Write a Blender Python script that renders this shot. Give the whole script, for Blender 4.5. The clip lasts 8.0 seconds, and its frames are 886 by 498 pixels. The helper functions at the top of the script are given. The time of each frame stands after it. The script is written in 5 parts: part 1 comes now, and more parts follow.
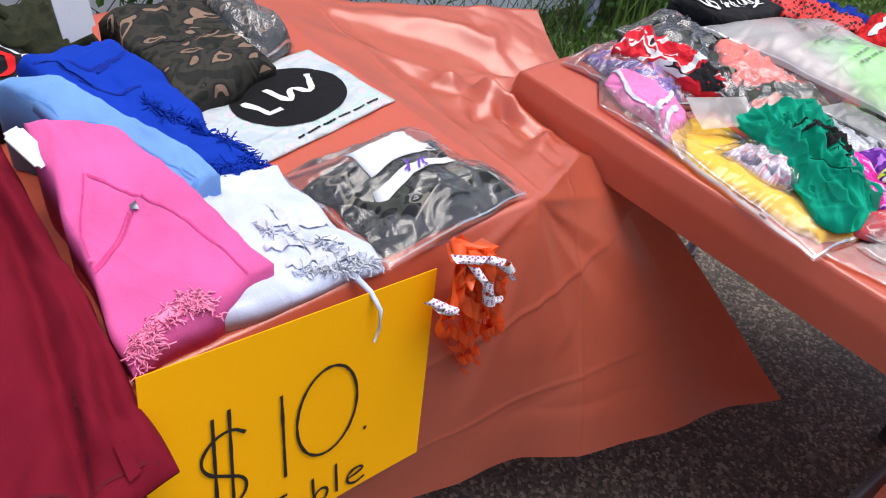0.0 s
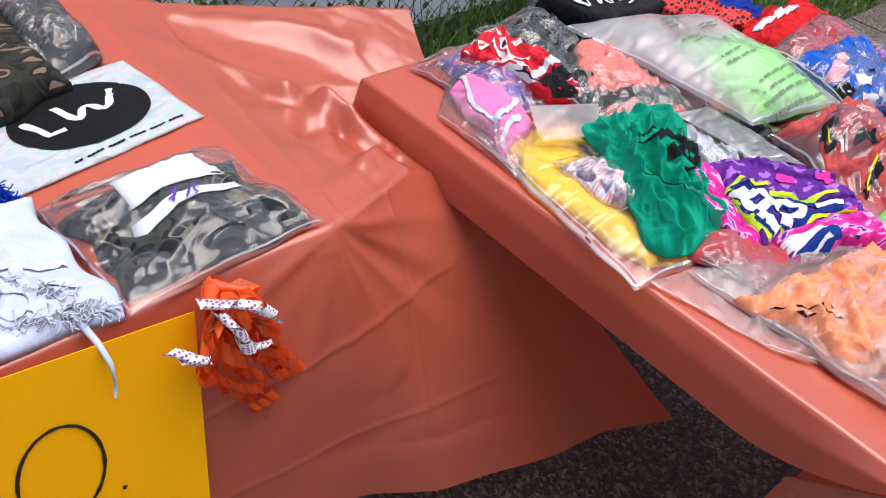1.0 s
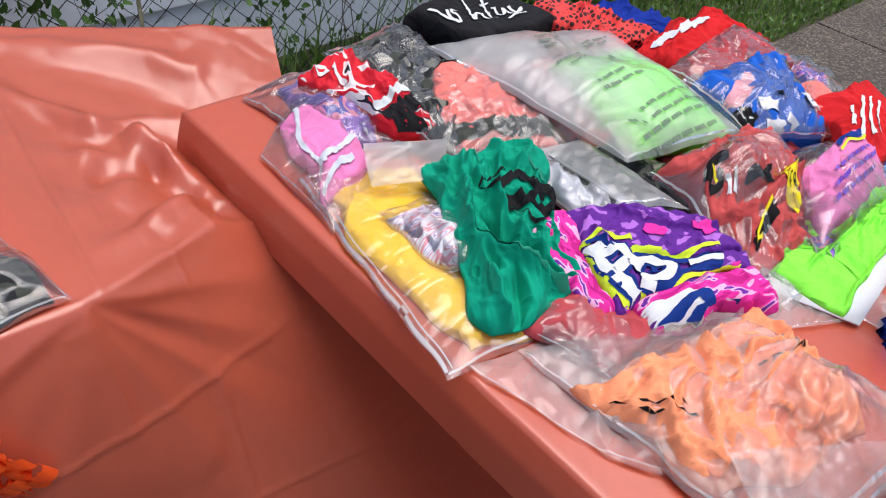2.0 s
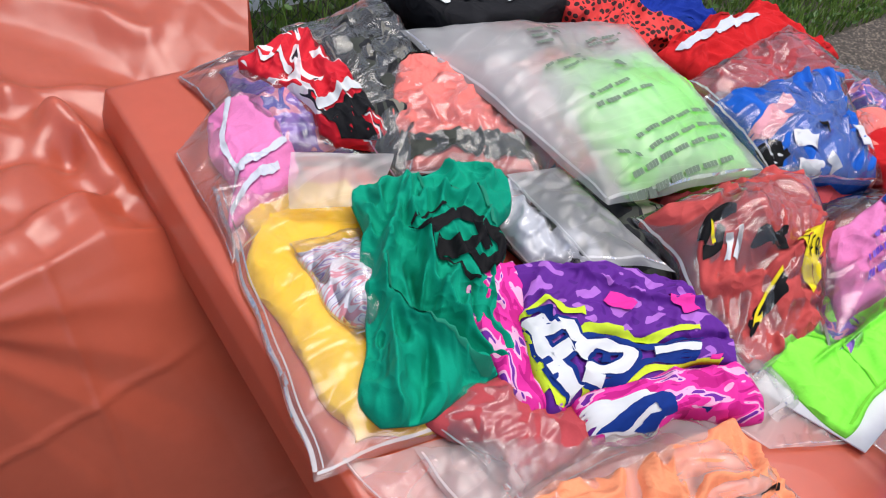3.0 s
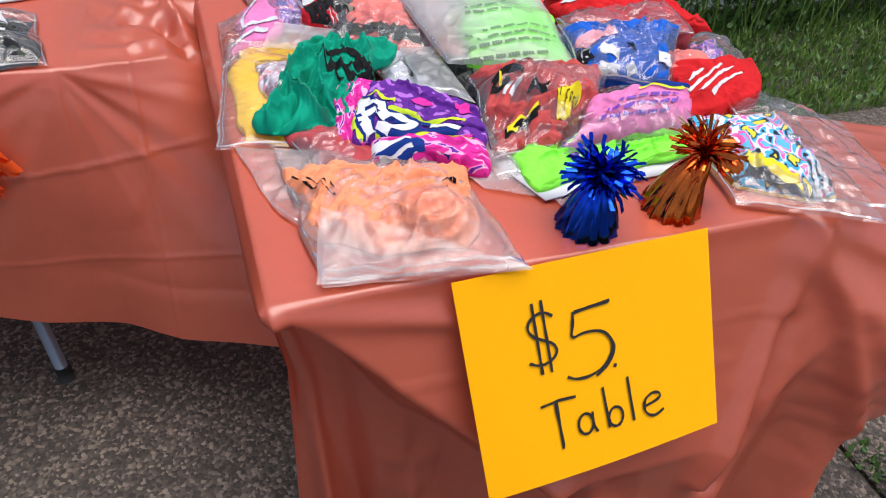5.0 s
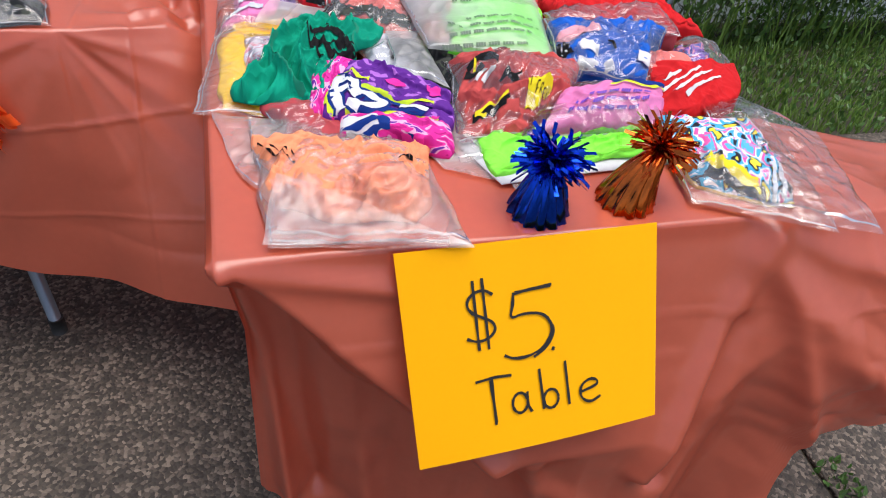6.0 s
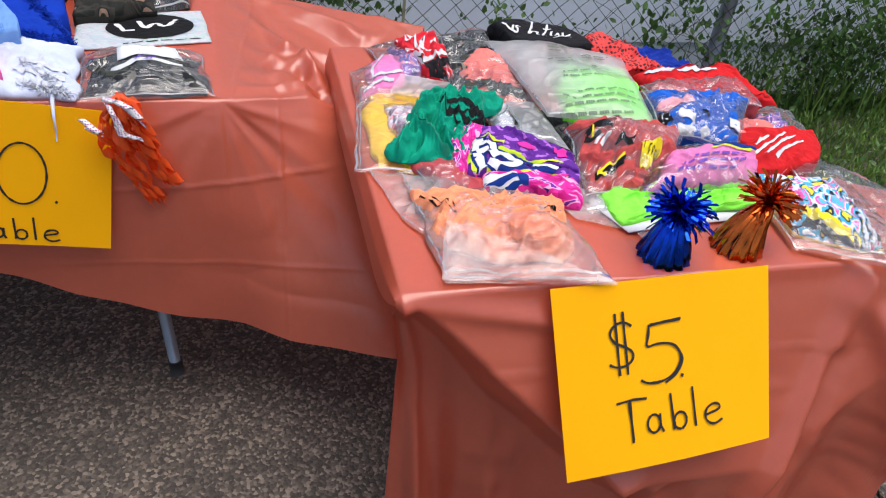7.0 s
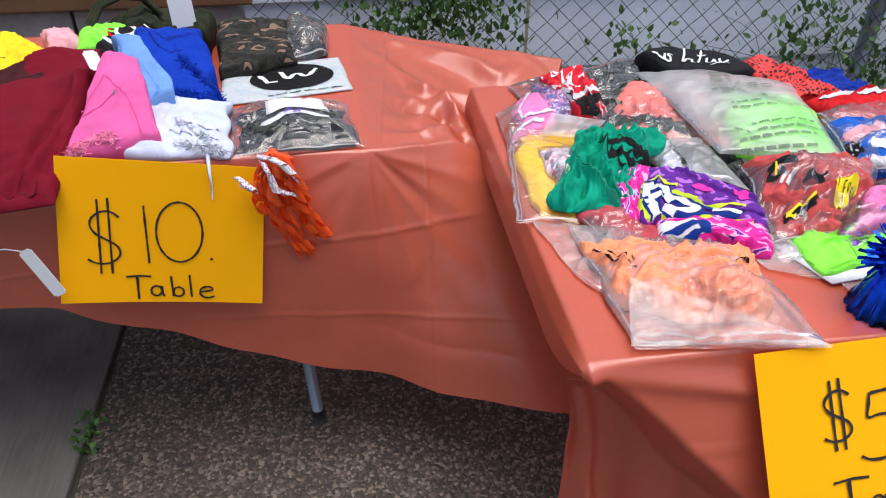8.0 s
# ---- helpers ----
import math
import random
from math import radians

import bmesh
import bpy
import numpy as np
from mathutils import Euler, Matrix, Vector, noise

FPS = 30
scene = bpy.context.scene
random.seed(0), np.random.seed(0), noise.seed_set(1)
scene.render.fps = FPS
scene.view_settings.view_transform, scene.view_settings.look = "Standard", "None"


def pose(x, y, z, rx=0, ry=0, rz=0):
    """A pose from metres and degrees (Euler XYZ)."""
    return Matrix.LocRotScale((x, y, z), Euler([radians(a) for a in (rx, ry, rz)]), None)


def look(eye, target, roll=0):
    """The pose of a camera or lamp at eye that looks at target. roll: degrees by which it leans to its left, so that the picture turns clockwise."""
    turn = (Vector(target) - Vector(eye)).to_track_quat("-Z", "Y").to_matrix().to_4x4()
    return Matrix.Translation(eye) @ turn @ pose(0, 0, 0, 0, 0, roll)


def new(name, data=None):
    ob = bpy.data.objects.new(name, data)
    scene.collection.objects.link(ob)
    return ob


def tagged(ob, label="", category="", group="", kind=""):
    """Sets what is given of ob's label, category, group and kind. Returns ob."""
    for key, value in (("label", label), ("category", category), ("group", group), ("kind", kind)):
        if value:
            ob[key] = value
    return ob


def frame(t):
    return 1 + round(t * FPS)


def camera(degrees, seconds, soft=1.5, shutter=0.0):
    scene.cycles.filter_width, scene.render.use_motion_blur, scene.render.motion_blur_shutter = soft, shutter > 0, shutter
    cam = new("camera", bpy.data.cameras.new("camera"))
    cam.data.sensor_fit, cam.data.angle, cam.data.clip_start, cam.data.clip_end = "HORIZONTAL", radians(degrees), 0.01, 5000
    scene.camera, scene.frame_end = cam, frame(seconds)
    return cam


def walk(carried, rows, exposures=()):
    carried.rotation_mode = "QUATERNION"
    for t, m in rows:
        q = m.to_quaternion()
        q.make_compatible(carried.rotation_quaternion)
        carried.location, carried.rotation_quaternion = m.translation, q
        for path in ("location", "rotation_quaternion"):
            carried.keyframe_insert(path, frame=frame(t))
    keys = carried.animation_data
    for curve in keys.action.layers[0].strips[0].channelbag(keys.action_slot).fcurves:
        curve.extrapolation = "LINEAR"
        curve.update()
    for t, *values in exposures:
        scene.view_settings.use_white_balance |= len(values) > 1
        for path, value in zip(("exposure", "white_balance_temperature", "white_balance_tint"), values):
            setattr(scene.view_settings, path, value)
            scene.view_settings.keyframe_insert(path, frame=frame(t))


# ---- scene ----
cam = camera(61.5, 8.0, soft=1.1)
PATH = [
    (0, (-0.647, -0.455, 1.304), (0.475, 0.571, 0.005), 10.4),
    (0.5, (-0.565, -0.471, 1.302), (0.554, 0.537, -0.013), 9.7),
    (1, (-0.394, -0.543, 1.316), (0.715, 0.469, -0.005), 9.4),
    (1.5, (-0.237, -0.615, 1.308), (0.878, 0.417, 0.007), 8.2),
    (1.7, (-0.191, -0.604, 1.298), (0.932, 0.436, 0.01), 8.0),
    (2.8, (0.055, -0.471, 1.278), (1.092, 0.468, -0.151), 11.3),
    (3, (0.096, -0.511, 1.278), (1.027, 0.517, -0.163), 10.5),
    (3.5, (0.2, -0.731, 1.31), (0.871, 0.605, -0.019), 9.1),
    (4, (0.202, -0.918, 1.328), (0.827, 0.479, 0.041), 4.6),
    (4.5, (0.155, -1.112, 1.347), (0.747, 0.29, 0.049), 4.0),
    (5, (0.192, -1.187, 1.346), (0.775, 0.204, 0.033), 5.9),
    (5.2, (0.228, -1.21, 1.345), (0.805, 0.177, 0.024), 7.2),
    (6.3, (0.282, -1.276, 1.367), (0.768, 0.149, 0.051), 8.0),
    (6.5, (0.215, -1.293, 1.386), (0.704, 0.16, 0.102), 7.8),
    (7, (0.051, -1.346, 1.399), (0.538, 0.188, 0.211), 7.2),
    (7.5, (-0.002, -1.328, 1.392), (0.478, 0.232, 0.236), 7.4),
    (8, (-0.035, -1.235, 1.394), (0.197, 0.379, 0.235), 0.3),
]
walk(cam, [(t, look(eye, target, roll)) for t, eye, target, roll in PATH],
     exposures=[(0, 0.55), (1.5, 0.43), (3.0, 0.26), (3.6, 0.29), (4.5, 0.36), (6.5, 0.42), (8, 0.48)])

# ---- world and light ----
world = bpy.data.worlds.new("sky")
scene.world = world
world.use_nodes = True
wn = world.node_tree
sky = wn.nodes.new("ShaderNodeTexSky")
sky.sky_type, sky.sun_disc = "NISHITA", False
sky.sun_elevation, sky.sun_rotation = radians(81), radians(113)
sky.air_density, sky.dust_density = 1.0, 4.0
wn.links.new(sky.outputs[0], wn.nodes["Background"].inputs[0])
wn.nodes["Background"].inputs[1].default_value = 0.135
sun = new("sun", bpy.data.lights.new("sun", "SUN"))
sun.data.energy, sun.data.angle, sun.data.color = 1.8, radians(58), (0.98, 0.98, 1.0)
sun.matrix_world = look((0.6, -0.25, 4.0), (0.0, 0.0, 0.0))

# ---- materials ----


def rgb(c):
    return (*c, 1.0)


def material(name, color, rough=0.75, vary=0.18, scale=9.0, grain=160.0, bump=0.25, metal=0.0, sheen=0.0, coords="Object", through_light=0.0, wrinkle=None, spec=0.5):
    """A surface with broad uneven tone, fine grain and relief."""
    m = bpy.data.materials.new(name)
    m.use_nodes = True
    t = m.node_tree
    b = t.nodes["Principled BSDF"]
    co = t.nodes.new("ShaderNodeTexCoord")
    broad, fine = t.nodes.new("ShaderNodeTexNoise"), t.nodes.new("ShaderNodeTexNoise")
    broad.inputs["Scale"].default_value, broad.inputs["Detail"].default_value = scale, 5
    fine.inputs["Scale"].default_value, fine.inputs["Detail"].default_value = grain, 3
    t.links.new(co.outputs[coords], broad.inputs["Vector"])
    t.links.new(co.outputs[coords], fine.inputs["Vector"])
    add = t.nodes.new("ShaderNodeMath")
    add.operation = "MULTIPLY_ADD"
    add.inputs[1].default_value = 0.35
    t.links.new(fine.outputs[0], add.inputs[0])
    t.links.new(broad.outputs[0], add.inputs[2])
    ramp = t.nodes.new("ShaderNodeValToRGB")
    lo, hi = ramp.color_ramp.elements
    lo.position, hi.position = 0.42, 0.92
    lo.color = rgb([c * (1 - vary) for c in color])
    hi.color = rgb([min(1, c * (1 + vary)) for c in color])
    t.links.new(add.outputs[0], ramp.inputs[0])
    t.links.new(ramp.outputs[0], b.inputs["Base Color"])
    b.inputs["Roughness"].default_value, b.inputs["Metallic"].default_value = rough, metal
    b.inputs["Sheen Weight"].default_value = sheen
    b.inputs["Specular IOR Level"].default_value = spec
    if bump:
        bp = t.nodes.new("ShaderNodeBump")
        bp.inputs["Strength"].default_value, bp.inputs["Distance"].default_value = bump, 0.002
        t.links.new(add.outputs[0], bp.inputs["Height"])
        t.links.new(bp.outputs[0], b.inputs["Normal"])
        if wrinkle:
            w, sub, ab, wb = (t.nodes.new("ShaderNode" + k) for k in ("TexNoise", "Math", "Math", "Bump"))
            w.inputs["Scale"].default_value, w.inputs["Detail"].default_value, w.inputs["Distortion"].default_value = wrinkle[0], 1.5, 1.0
            sub.operation, sub.inputs[1].default_value, ab.operation = "SUBTRACT", 0.5, "ABSOLUTE"
            t.links.new(co.outputs[coords], w.inputs["Vector"])
            t.links.new(w.outputs[0], sub.inputs[0])
            t.links.new(sub.outputs[0], ab.inputs[0])
            wb.invert = True
            wb.inputs["Strength"].default_value, wb.inputs["Distance"].default_value = 0.6, wrinkle[1]
            t.links.new(ab.outputs[0], wb.inputs["Height"])
            t.links.new(wb.outputs[0], bp.inputs["Normal"])
    if through_light:
        tr = t.nodes.new("ShaderNodeBsdfTranslucent")
        t.links.new(ramp.outputs[0], tr.inputs[0])
        mix = t.nodes.new("ShaderNodeMixShader")
        mix.inputs[0].default_value = through_light
        t.links.new(b.outputs[0], mix.inputs[1])
        t.links.new(tr.outputs[0], mix.inputs[2])
        t.links.new(mix.outputs[0], t.nodes["Material Output"].inputs[0])
    return m


def printed(name, stops, scale=4.0, detail=1.5, distort=0.6, rough=0.7, stretch=(1, 1, 1), seed=0.0, coords="UV"):
    """Cloth printed in flat blotches: stops are (position, colour)."""
    m = material(name, (0.5, 0.5, 0.5), rough, coords="Object", wrinkle=(22, 0.02), spec=0.2)
    t = m.node_tree
    co, mp = t.nodes.new("ShaderNodeTexCoord"), t.nodes.new("ShaderNodeMapping")
    mp.inputs["Scale"].default_value = stretch
    mp.inputs["Location"].default_value = (seed, seed * 0.7, 0)
    n = t.nodes.new("ShaderNodeTexNoise")
    n.inputs["Scale"].default_value, n.inputs["Detail"].default_value, n.inputs["Distortion"].default_value = scale, detail, distort
    r = t.nodes.new("ShaderNodeValToRGB")
    r.color_ramp.interpolation = "CONSTANT"
    e = r.color_ramp.elements
    e[0].position, e[0].color = stops[0][0], rgb(stops[0][1])
    e[1].position, e[1].color = stops[1][0], rgb(stops[1][1])
    for p, c in stops[2:]:
        e.new(p).color = rgb(c)
    t.links.new(co.outputs[coords], mp.inputs[0])
    t.links.new(mp.outputs[0], n.inputs["Vector"])
    t.links.new(n.outputs[0], r.inputs[0])
    t.links.new(r.outputs[0], t.nodes["Principled BSDF"].inputs["Base Color"])
    return m


def film(name, milk=0.08, tint=(0.98, 0.98, 0.98), rough=0.12, gloss=1.0):
    """Thin plastic film: mostly clear, a little milky, with sharp crinkled gloss."""
    m = bpy.data.materials.new(name)
    m.use_nodes = True
    t = m.node_tree
    t.nodes.remove(t.nodes["Principled BSDF"])
    co = t.nodes.new("ShaderNodeTexCoord")
    n = t.nodes.new("ShaderNodeTexNoise")
    n.inputs["Scale"].default_value, n.inputs["Detail"].default_value, n.inputs["Distortion"].default_value = 7, 2, 0.3
    st = t.nodes.new("ShaderNodeMapping")
    st.inputs["Scale"].default_value, st.inputs["Rotation"].default_value = (0.6, 2.2, 1.0), (0, 0, 0.7)
    n2 = t.nodes.new("ShaderNodeTexNoise")
    n2.inputs["Scale"].default_value, n2.inputs["Detail"].default_value, n2.inputs["Distortion"].default_value = 13, 1.5, 0.5
    t.links.new(co.outputs["Object"], n.inputs["Vector"])
    t.links.new(co.outputs["Object"], st.inputs[0])
    t.links.new(st.outputs[0], n2.inputs["Vector"])
    half, crease = t.nodes.new("ShaderNodeMath"), t.nodes.new("ShaderNodeMath")
    half.operation, crease.operation = "SUBTRACT", "ABSOLUTE"
    half.inputs[1].default_value = 0.5
    t.links.new(n2.outputs[0], half.inputs[0])
    t.links.new(half.outputs[0], crease.inputs[0])
    bp = t.nodes.new("ShaderNodeBump")
    bp.inputs["Strength"].default_value, bp.inputs["Distance"].default_value = 0.75, 0.016
    t.links.new(crease.outputs[0], bp.inputs["Height"])
    clear, white, shine = (t.nodes.new("ShaderNodeBsdf" + k) for k in ("Transparent", "Translucent", "Glossy"))
    dif = t.nodes.new("ShaderNodeBsdfDiffuse")
    clear.inputs[0].default_value, white.inputs[0].default_value, dif.inputs[0].default_value = rgb(tint), rgb((0.9, 0.9, 0.9)), rgb((0.9, 0.9, 0.9))
    shine.inputs["Roughness"].default_value = rough
    milkmix, m1, m2 = (t.nodes.new("ShaderNodeMixShader") for _ in range(3))
    milkmix.inputs[0].default_value = 0.4
    t.links.new(dif.outputs[0], milkmix.inputs[1])
    t.links.new(white.outputs[0], milkmix.inputs[2])
    # crease lines whitened in colour: partly film wear, partly painted glints
    worn_glint = t.nodes.new("ShaderNodeMapRange")
    worn_glint.inputs["From Min"].default_value, worn_glint.inputs["From Max"].default_value = 0.0, 0.012
    worn_glint.inputs["To Min"].default_value, worn_glint.inputs["To Max"].default_value = 0.10 * milk, 0.0
    t.links.new(crease.outputs[0], worn_glint.inputs[0])
    total = t.nodes.new("ShaderNodeMath")
    total.operation, total.use_clamp = "ADD", True
    mr = t.nodes.new("ShaderNodeMapRange")
    mr.inputs["From Min"].default_value, mr.inputs["From Max"].default_value = 0.3, 0.7
    mr.inputs["To Min"].default_value, mr.inputs["To Max"].default_value = milk * 0.4, milk * 1.7
    t.links.new(n.outputs[0], mr.inputs[0])
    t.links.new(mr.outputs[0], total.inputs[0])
    t.links.new(worn_glint.outputs[0], total.inputs[1])
    t.links.new(total.outputs[0], m1.inputs[0])
    t.links.new(clear.outputs[0], m1.inputs[1])
    t.links.new(milkmix.outputs[0], m1.inputs[2])
    fr = t.nodes.new("ShaderNodeFresnel")
    fr.inputs["IOR"].default_value = 1.5
    fm = t.nodes.new("ShaderNodeMath")
    fm.operation, fm.use_clamp = "MULTIPLY", True
    fm.inputs[1].default_value = gloss
    t.links.new(bp.outputs[0], shine.inputs["Normal"])
    t.links.new(fr.outputs[0], fm.inputs[0])
    t.links.new(fm.outputs[0], m2.inputs[0])
    t.links.new(m1.outputs[0], m2.inputs[1])
    t.links.new(shine.outputs[0], m2.inputs[2])
    t.links.new(m2.outputs[0], t.nodes["Material Output"].inputs[0])
    return m


ORANGE_CLOTH = material("orange_plastic_sheet", (0.68, 0.145, 0.08), 0.26, 0.06, 3.0, 60, 0.10, through_light=0.36, wrinkle=(3, 0.010), spec=0.8)
ORANGE_CLOTH.node_tree.nodes["Principled BSDF"].inputs["Coat Weight"].default_value = 0.7
ORANGE_CLOTH.node_tree.nodes["Principled BSDF"].inputs["Coat Roughness"].default_value = 0.32
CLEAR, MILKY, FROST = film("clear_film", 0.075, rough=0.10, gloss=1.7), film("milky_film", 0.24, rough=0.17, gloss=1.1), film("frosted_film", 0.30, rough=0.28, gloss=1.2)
YELLOW_BOARD = material("yellow_poster_board", (0.95, 0.42, 0.0), 0.7, 0.03, 4, 200, 0.05, spec=0.15)
INK = material("black_marker", (0.012, 0.01, 0.01), 0.5, 0.3)
PURPLE_INK = material("purple_marker", (0.12, 0.03, 0.4), 0.5, 0.2)
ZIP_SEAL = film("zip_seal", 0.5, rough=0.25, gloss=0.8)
WHITE_PAPER = material("white_paper", (0.66, 0.67, 0.68), 0.6, 0.05)
WHITE_PRINT = material("white_print", (0.66, 0.67, 0.68), 0.6, 0.05, spec=0.12)
BLACK_PRINT = material("black_print", (0.008, 0.008, 0.009), 0.7, 0.2, spec=0.12)
GREY_PRINT = material("grey_print", (0.16, 0.2, 0.16), 0.55, 0.1, spec=0.12)
YELLOW_PRINT = material("yellow_print", (0.8, 0.65, 0.02), 0.6, 0.1, spec=0.12)
METAL = material("grey_metal", (0.22, 0.24, 0.27), 0.4, 0.1, metal=0.7)
RUBBER = material("black_rubber", (0.02, 0.02, 0.02), 0.7)
TABLE_TOP = material("table_plastic", (0.78, 0.78, 0.76), 0.5)


def cloth(name, c, rough=0.85, vary=0.12, **k):
    return material(name, c, rough, vary, 12, 420, 0.35, wrinkle=(20, 0.022), spec=0.18, **k)


def denim_cloth(name, c):
    return material(name, c, 0.9, 0.14, 14, 600, 0.45, wrinkle=(8, 0.012), spec=0.12)


MAROON, DARK_MAROON = denim_cloth("maroon_twill", (0.15, 0.005, 0.016)), cloth("dark_maroon", (0.045, 0.008, 0.01))
PINK, LIGHT_DENIM = denim_cloth("pink_denim", (0.66, 0.11, 0.31)), denim_cloth("light_denim", (0.15, 0.30, 0.60))
ROYAL, WHITE_DENIM = denim_cloth("royal_blue_denim", (0.005, 0.035, 0.34)), denim_cloth("white_denim", (0.52, 0.57, 0.72))
TEAL, LIME = cloth("teal_green_jersey", (0.0, 0.28, 0.17)), cloth("lime_jersey", (0.24, 0.85, 0.07))
YELLOW, CORAL = cloth("yellow_jersey", (0.88, 0.58, 0.02)), cloth("coral_jersey", (0.80, 0.20, 0.17))
BRIGHT_BLUE = cloth("bright_blue_jersey", (0.012, 0.11, 0.52))
PEACH, RED = cloth("peach_orange_jersey", (0.85, 0.30, 0.15)), cloth("red_jersey", (0.55, 0.012, 0.015))
BLACK, BLUE = cloth("black_jersey", (0.012, 0.012, 0.014)), cloth("blue_jersey", (0.006, 0.028, 0.26))
ROSE, OLIVE = cloth("rose_pink_jersey", (0.70, 0.20, 0.43)), cloth("olive_canvas", (0.022, 0.025, 0.012))
WINE = cloth("wine_red_jersey", (0.42, 0.06, 0.07))
WHITE_CLOTH, PALE_PINK = cloth("white_jersey", (0.56, 0.58, 0.64)), cloth("pale_pink", (0.75, 0.35, 0.4))
CAMO_DARK = printed("dark_camo", [(0, (0.012, 0.013, 0.01)), (0.42, (0.03, 0.027, 0.02)), (0.55, (0.012, 0.013, 0.012)), (0.60, (0.22, 0.14, 0.095)), (0.68, (0.02, 0.02, 0.016))], 4.0, 0.6, 0.25, stretch=(1, 2.6, 1))
CAMO_GREY = printed("grey_camo", [(0, (0.012, 0.013, 0.015)), (0.44, (0.05, 0.055, 0.045)), (0.52, (0.014, 0.015, 0.018)), (0.60, (0.2, 0.19, 0.15)), (0.66, (0.02, 0.022, 0.024))], 4.5, 1.0, 0.3, seed=3.1)
MAGENTA_PRINT = printed("magenta_print", [(0, (0.5, 0.01, 0.2)), (0.42, (0.75, 0.03, 0.32)), (0.58, (0.8, 0.4, 0.6)), (0.66, (0.15, 0.02, 0.3))], 5, 1.0, 0.8, seed=5.0)
RED_WHITE = printed("red_white_print", [(0, (0.6, 0.015, 0.03)), (0.55, (0.75, 0.72, 0.72)), (0.63, (0.02, 0.02, 0.03)), (0.7, (0.55, 0.01, 0.02))], 4.0, 0.5, 0.6, seed=2.2)
RED_MIX = printed("red_graphic", [(0, (0.03, 0.035, 0.06)), (0.33, (0.62, 0.06, 0.055)), (0.55, (0.72, 0.16, 0.13)), (0.61, (0.03, 0.03, 0.05)), (0.665, (0.6, 0.06, 0.05)), (0.74, (0.6, 0.55, 0.1))], 4, 1.0, 0.4, seed=7.7)
RED_CLOTH = cloth("brick_red_jersey", (0.50, 0.075, 0.07))
SOCK_MIX = printed("sock_print", [(0, (0.8, 0.65, 0.05)), (0.36, (0.02, 0.02, 0.03)), (0.42, (0.06, 0.4, 0.65)), (0.5, (0.75, 0.75, 0.78)), (0.56, (0.8, 0.12, 0.4)), (0.63, (0.1, 0.45, 0.7)), (0.7, (0.02, 0.02, 0.03))], 7, 1.0, 0.5, seed=8.3)
PURPLE_MIX = printed("purple_pink_graphic", [(0, (0.1, 0.05, 0.3)), (0.42, (0.25, 0.12, 0.5)), (0.55, (0.75, 0.3, 0.4)), (0.64, (0.1, 0.1, 0.4))], 4, 1.0, 0.5, seed=6.1)



def dotted(name, ground, spot, scale):
    """Cloth knitted with rows of small holes."""
    m = material(name, ground, 0.8, 0.1)
    t = m.node_tree
    co, v, lt, mx = (t.nodes.new("ShaderNode" + k) for k in ("TexCoord", "TexVoronoi", "Math", "Mix"))
    v.inputs["Scale"].default_value, v.inputs["Randomness"].default_value = scale, 0.25
    lt.operation, lt.inputs[1].default_value = "LESS_THAN", 0.40
    mx.data_type = "RGBA"
    mx.inputs[6].default_value, mx.inputs[7].default_value = rgb(ground), rgb(spot)
    t.links.new(co.outputs["Object"], v.inputs["Vector"])
    t.links.new(v.outputs["Distance"], lt.inputs[0])
    t.links.new(lt.outputs[0], mx.inputs[0])
    t.links.new(mx.outputs[2], t.nodes["Principled BSDF"].inputs["Base Color"])
    return m


def foil(name, color):
    m = material(name, color, 0.16, 0.35, 40, 200, 0.0, metal=1.0)
    return m


RED_MESH = dotted("red_mesh_knit", (0.72, 0.045, 0.04), (0.03, 0.004, 0.005), 105)
DOT_RIBBON = dotted("dotted_white_ribbon", (0.82, 0.81, 0.8), (0.35, 0.08, 0.25), 230)
BLUE_FOIL, COPPER_FOIL = foil("blue_foil", (0.01, 0.06, 0.55)), foil("copper_foil", (0.62, 0.13, 0.025))
ORANGE_RIBBON = material("orange_ribbon", (0.95, 0.12, 0.02), 0.35, 0.12, 20, 100, 0.1, through_light=0.3)
IRIDESCENT = printed("iridescent_mailer", [(0, (0.42, 0.48, 0.52)), (0.4, (0.5, 0.52, 0.54)), (0.52, (0.42, 0.54, 0.5)), (0.6, (0.54, 0.5, 0.54))], 6, 1, 0.5, 0.3)
PALE_STRIPE = printed("pale_striped_print", [(0, (0.72, 0.7, 0.75)), (0.42, (0.7, 0.3, 0.36)), (0.5, (0.74, 0.72, 0.78)), (0.58, (0.35, 0.25, 0.5)), (0.63, (0.72, 0.7, 0.75))], 6, 0.0, 0.2, stretch=(0.4, 2.5, 1), seed=2.5)
PURPLE_SPOT = printed("purple_lilac_print", [(0, (0.08, 0.012, 0.2)), (0.3, (0.11, 0.018, 0.25)), (0.60, (0.4, 0.14, 0.55))], 11, 0.3, 0.3, seed=9.1)
NAVY_PRINT, LIME_PRINT = material("navy_print", (0.006, 0.03, 0.19), 0.7, spec=0.12), material("lime_print", (0.6, 0.75, 0.04), 0.7, spec=0.12)
LIME_SEAM, RED_SEAM, BLUE_HEM = cloth("lime_seam", (0.18, 0.66, 0.04)), cloth("red_seam", (0.34, 0.006, 0.008)), cloth("blue_hem", (0.006, 0.03, 0.24))
TEAL_EDGE = material("teal_seam", (0.0, 0.22, 0.13), 0.8)

# ---- builders ----


def part(name, bm, mat, parent=None, label=""):
    me = bpy.data.meshes.new(name)
    bm.to_mesh(me)
    bm.free()
    if mat:
        me.materials.append(mat)
    ob = new(name, me)
    if parent:
        ob.parent = parent
    if label:
        ob["label"] = label
    return ob


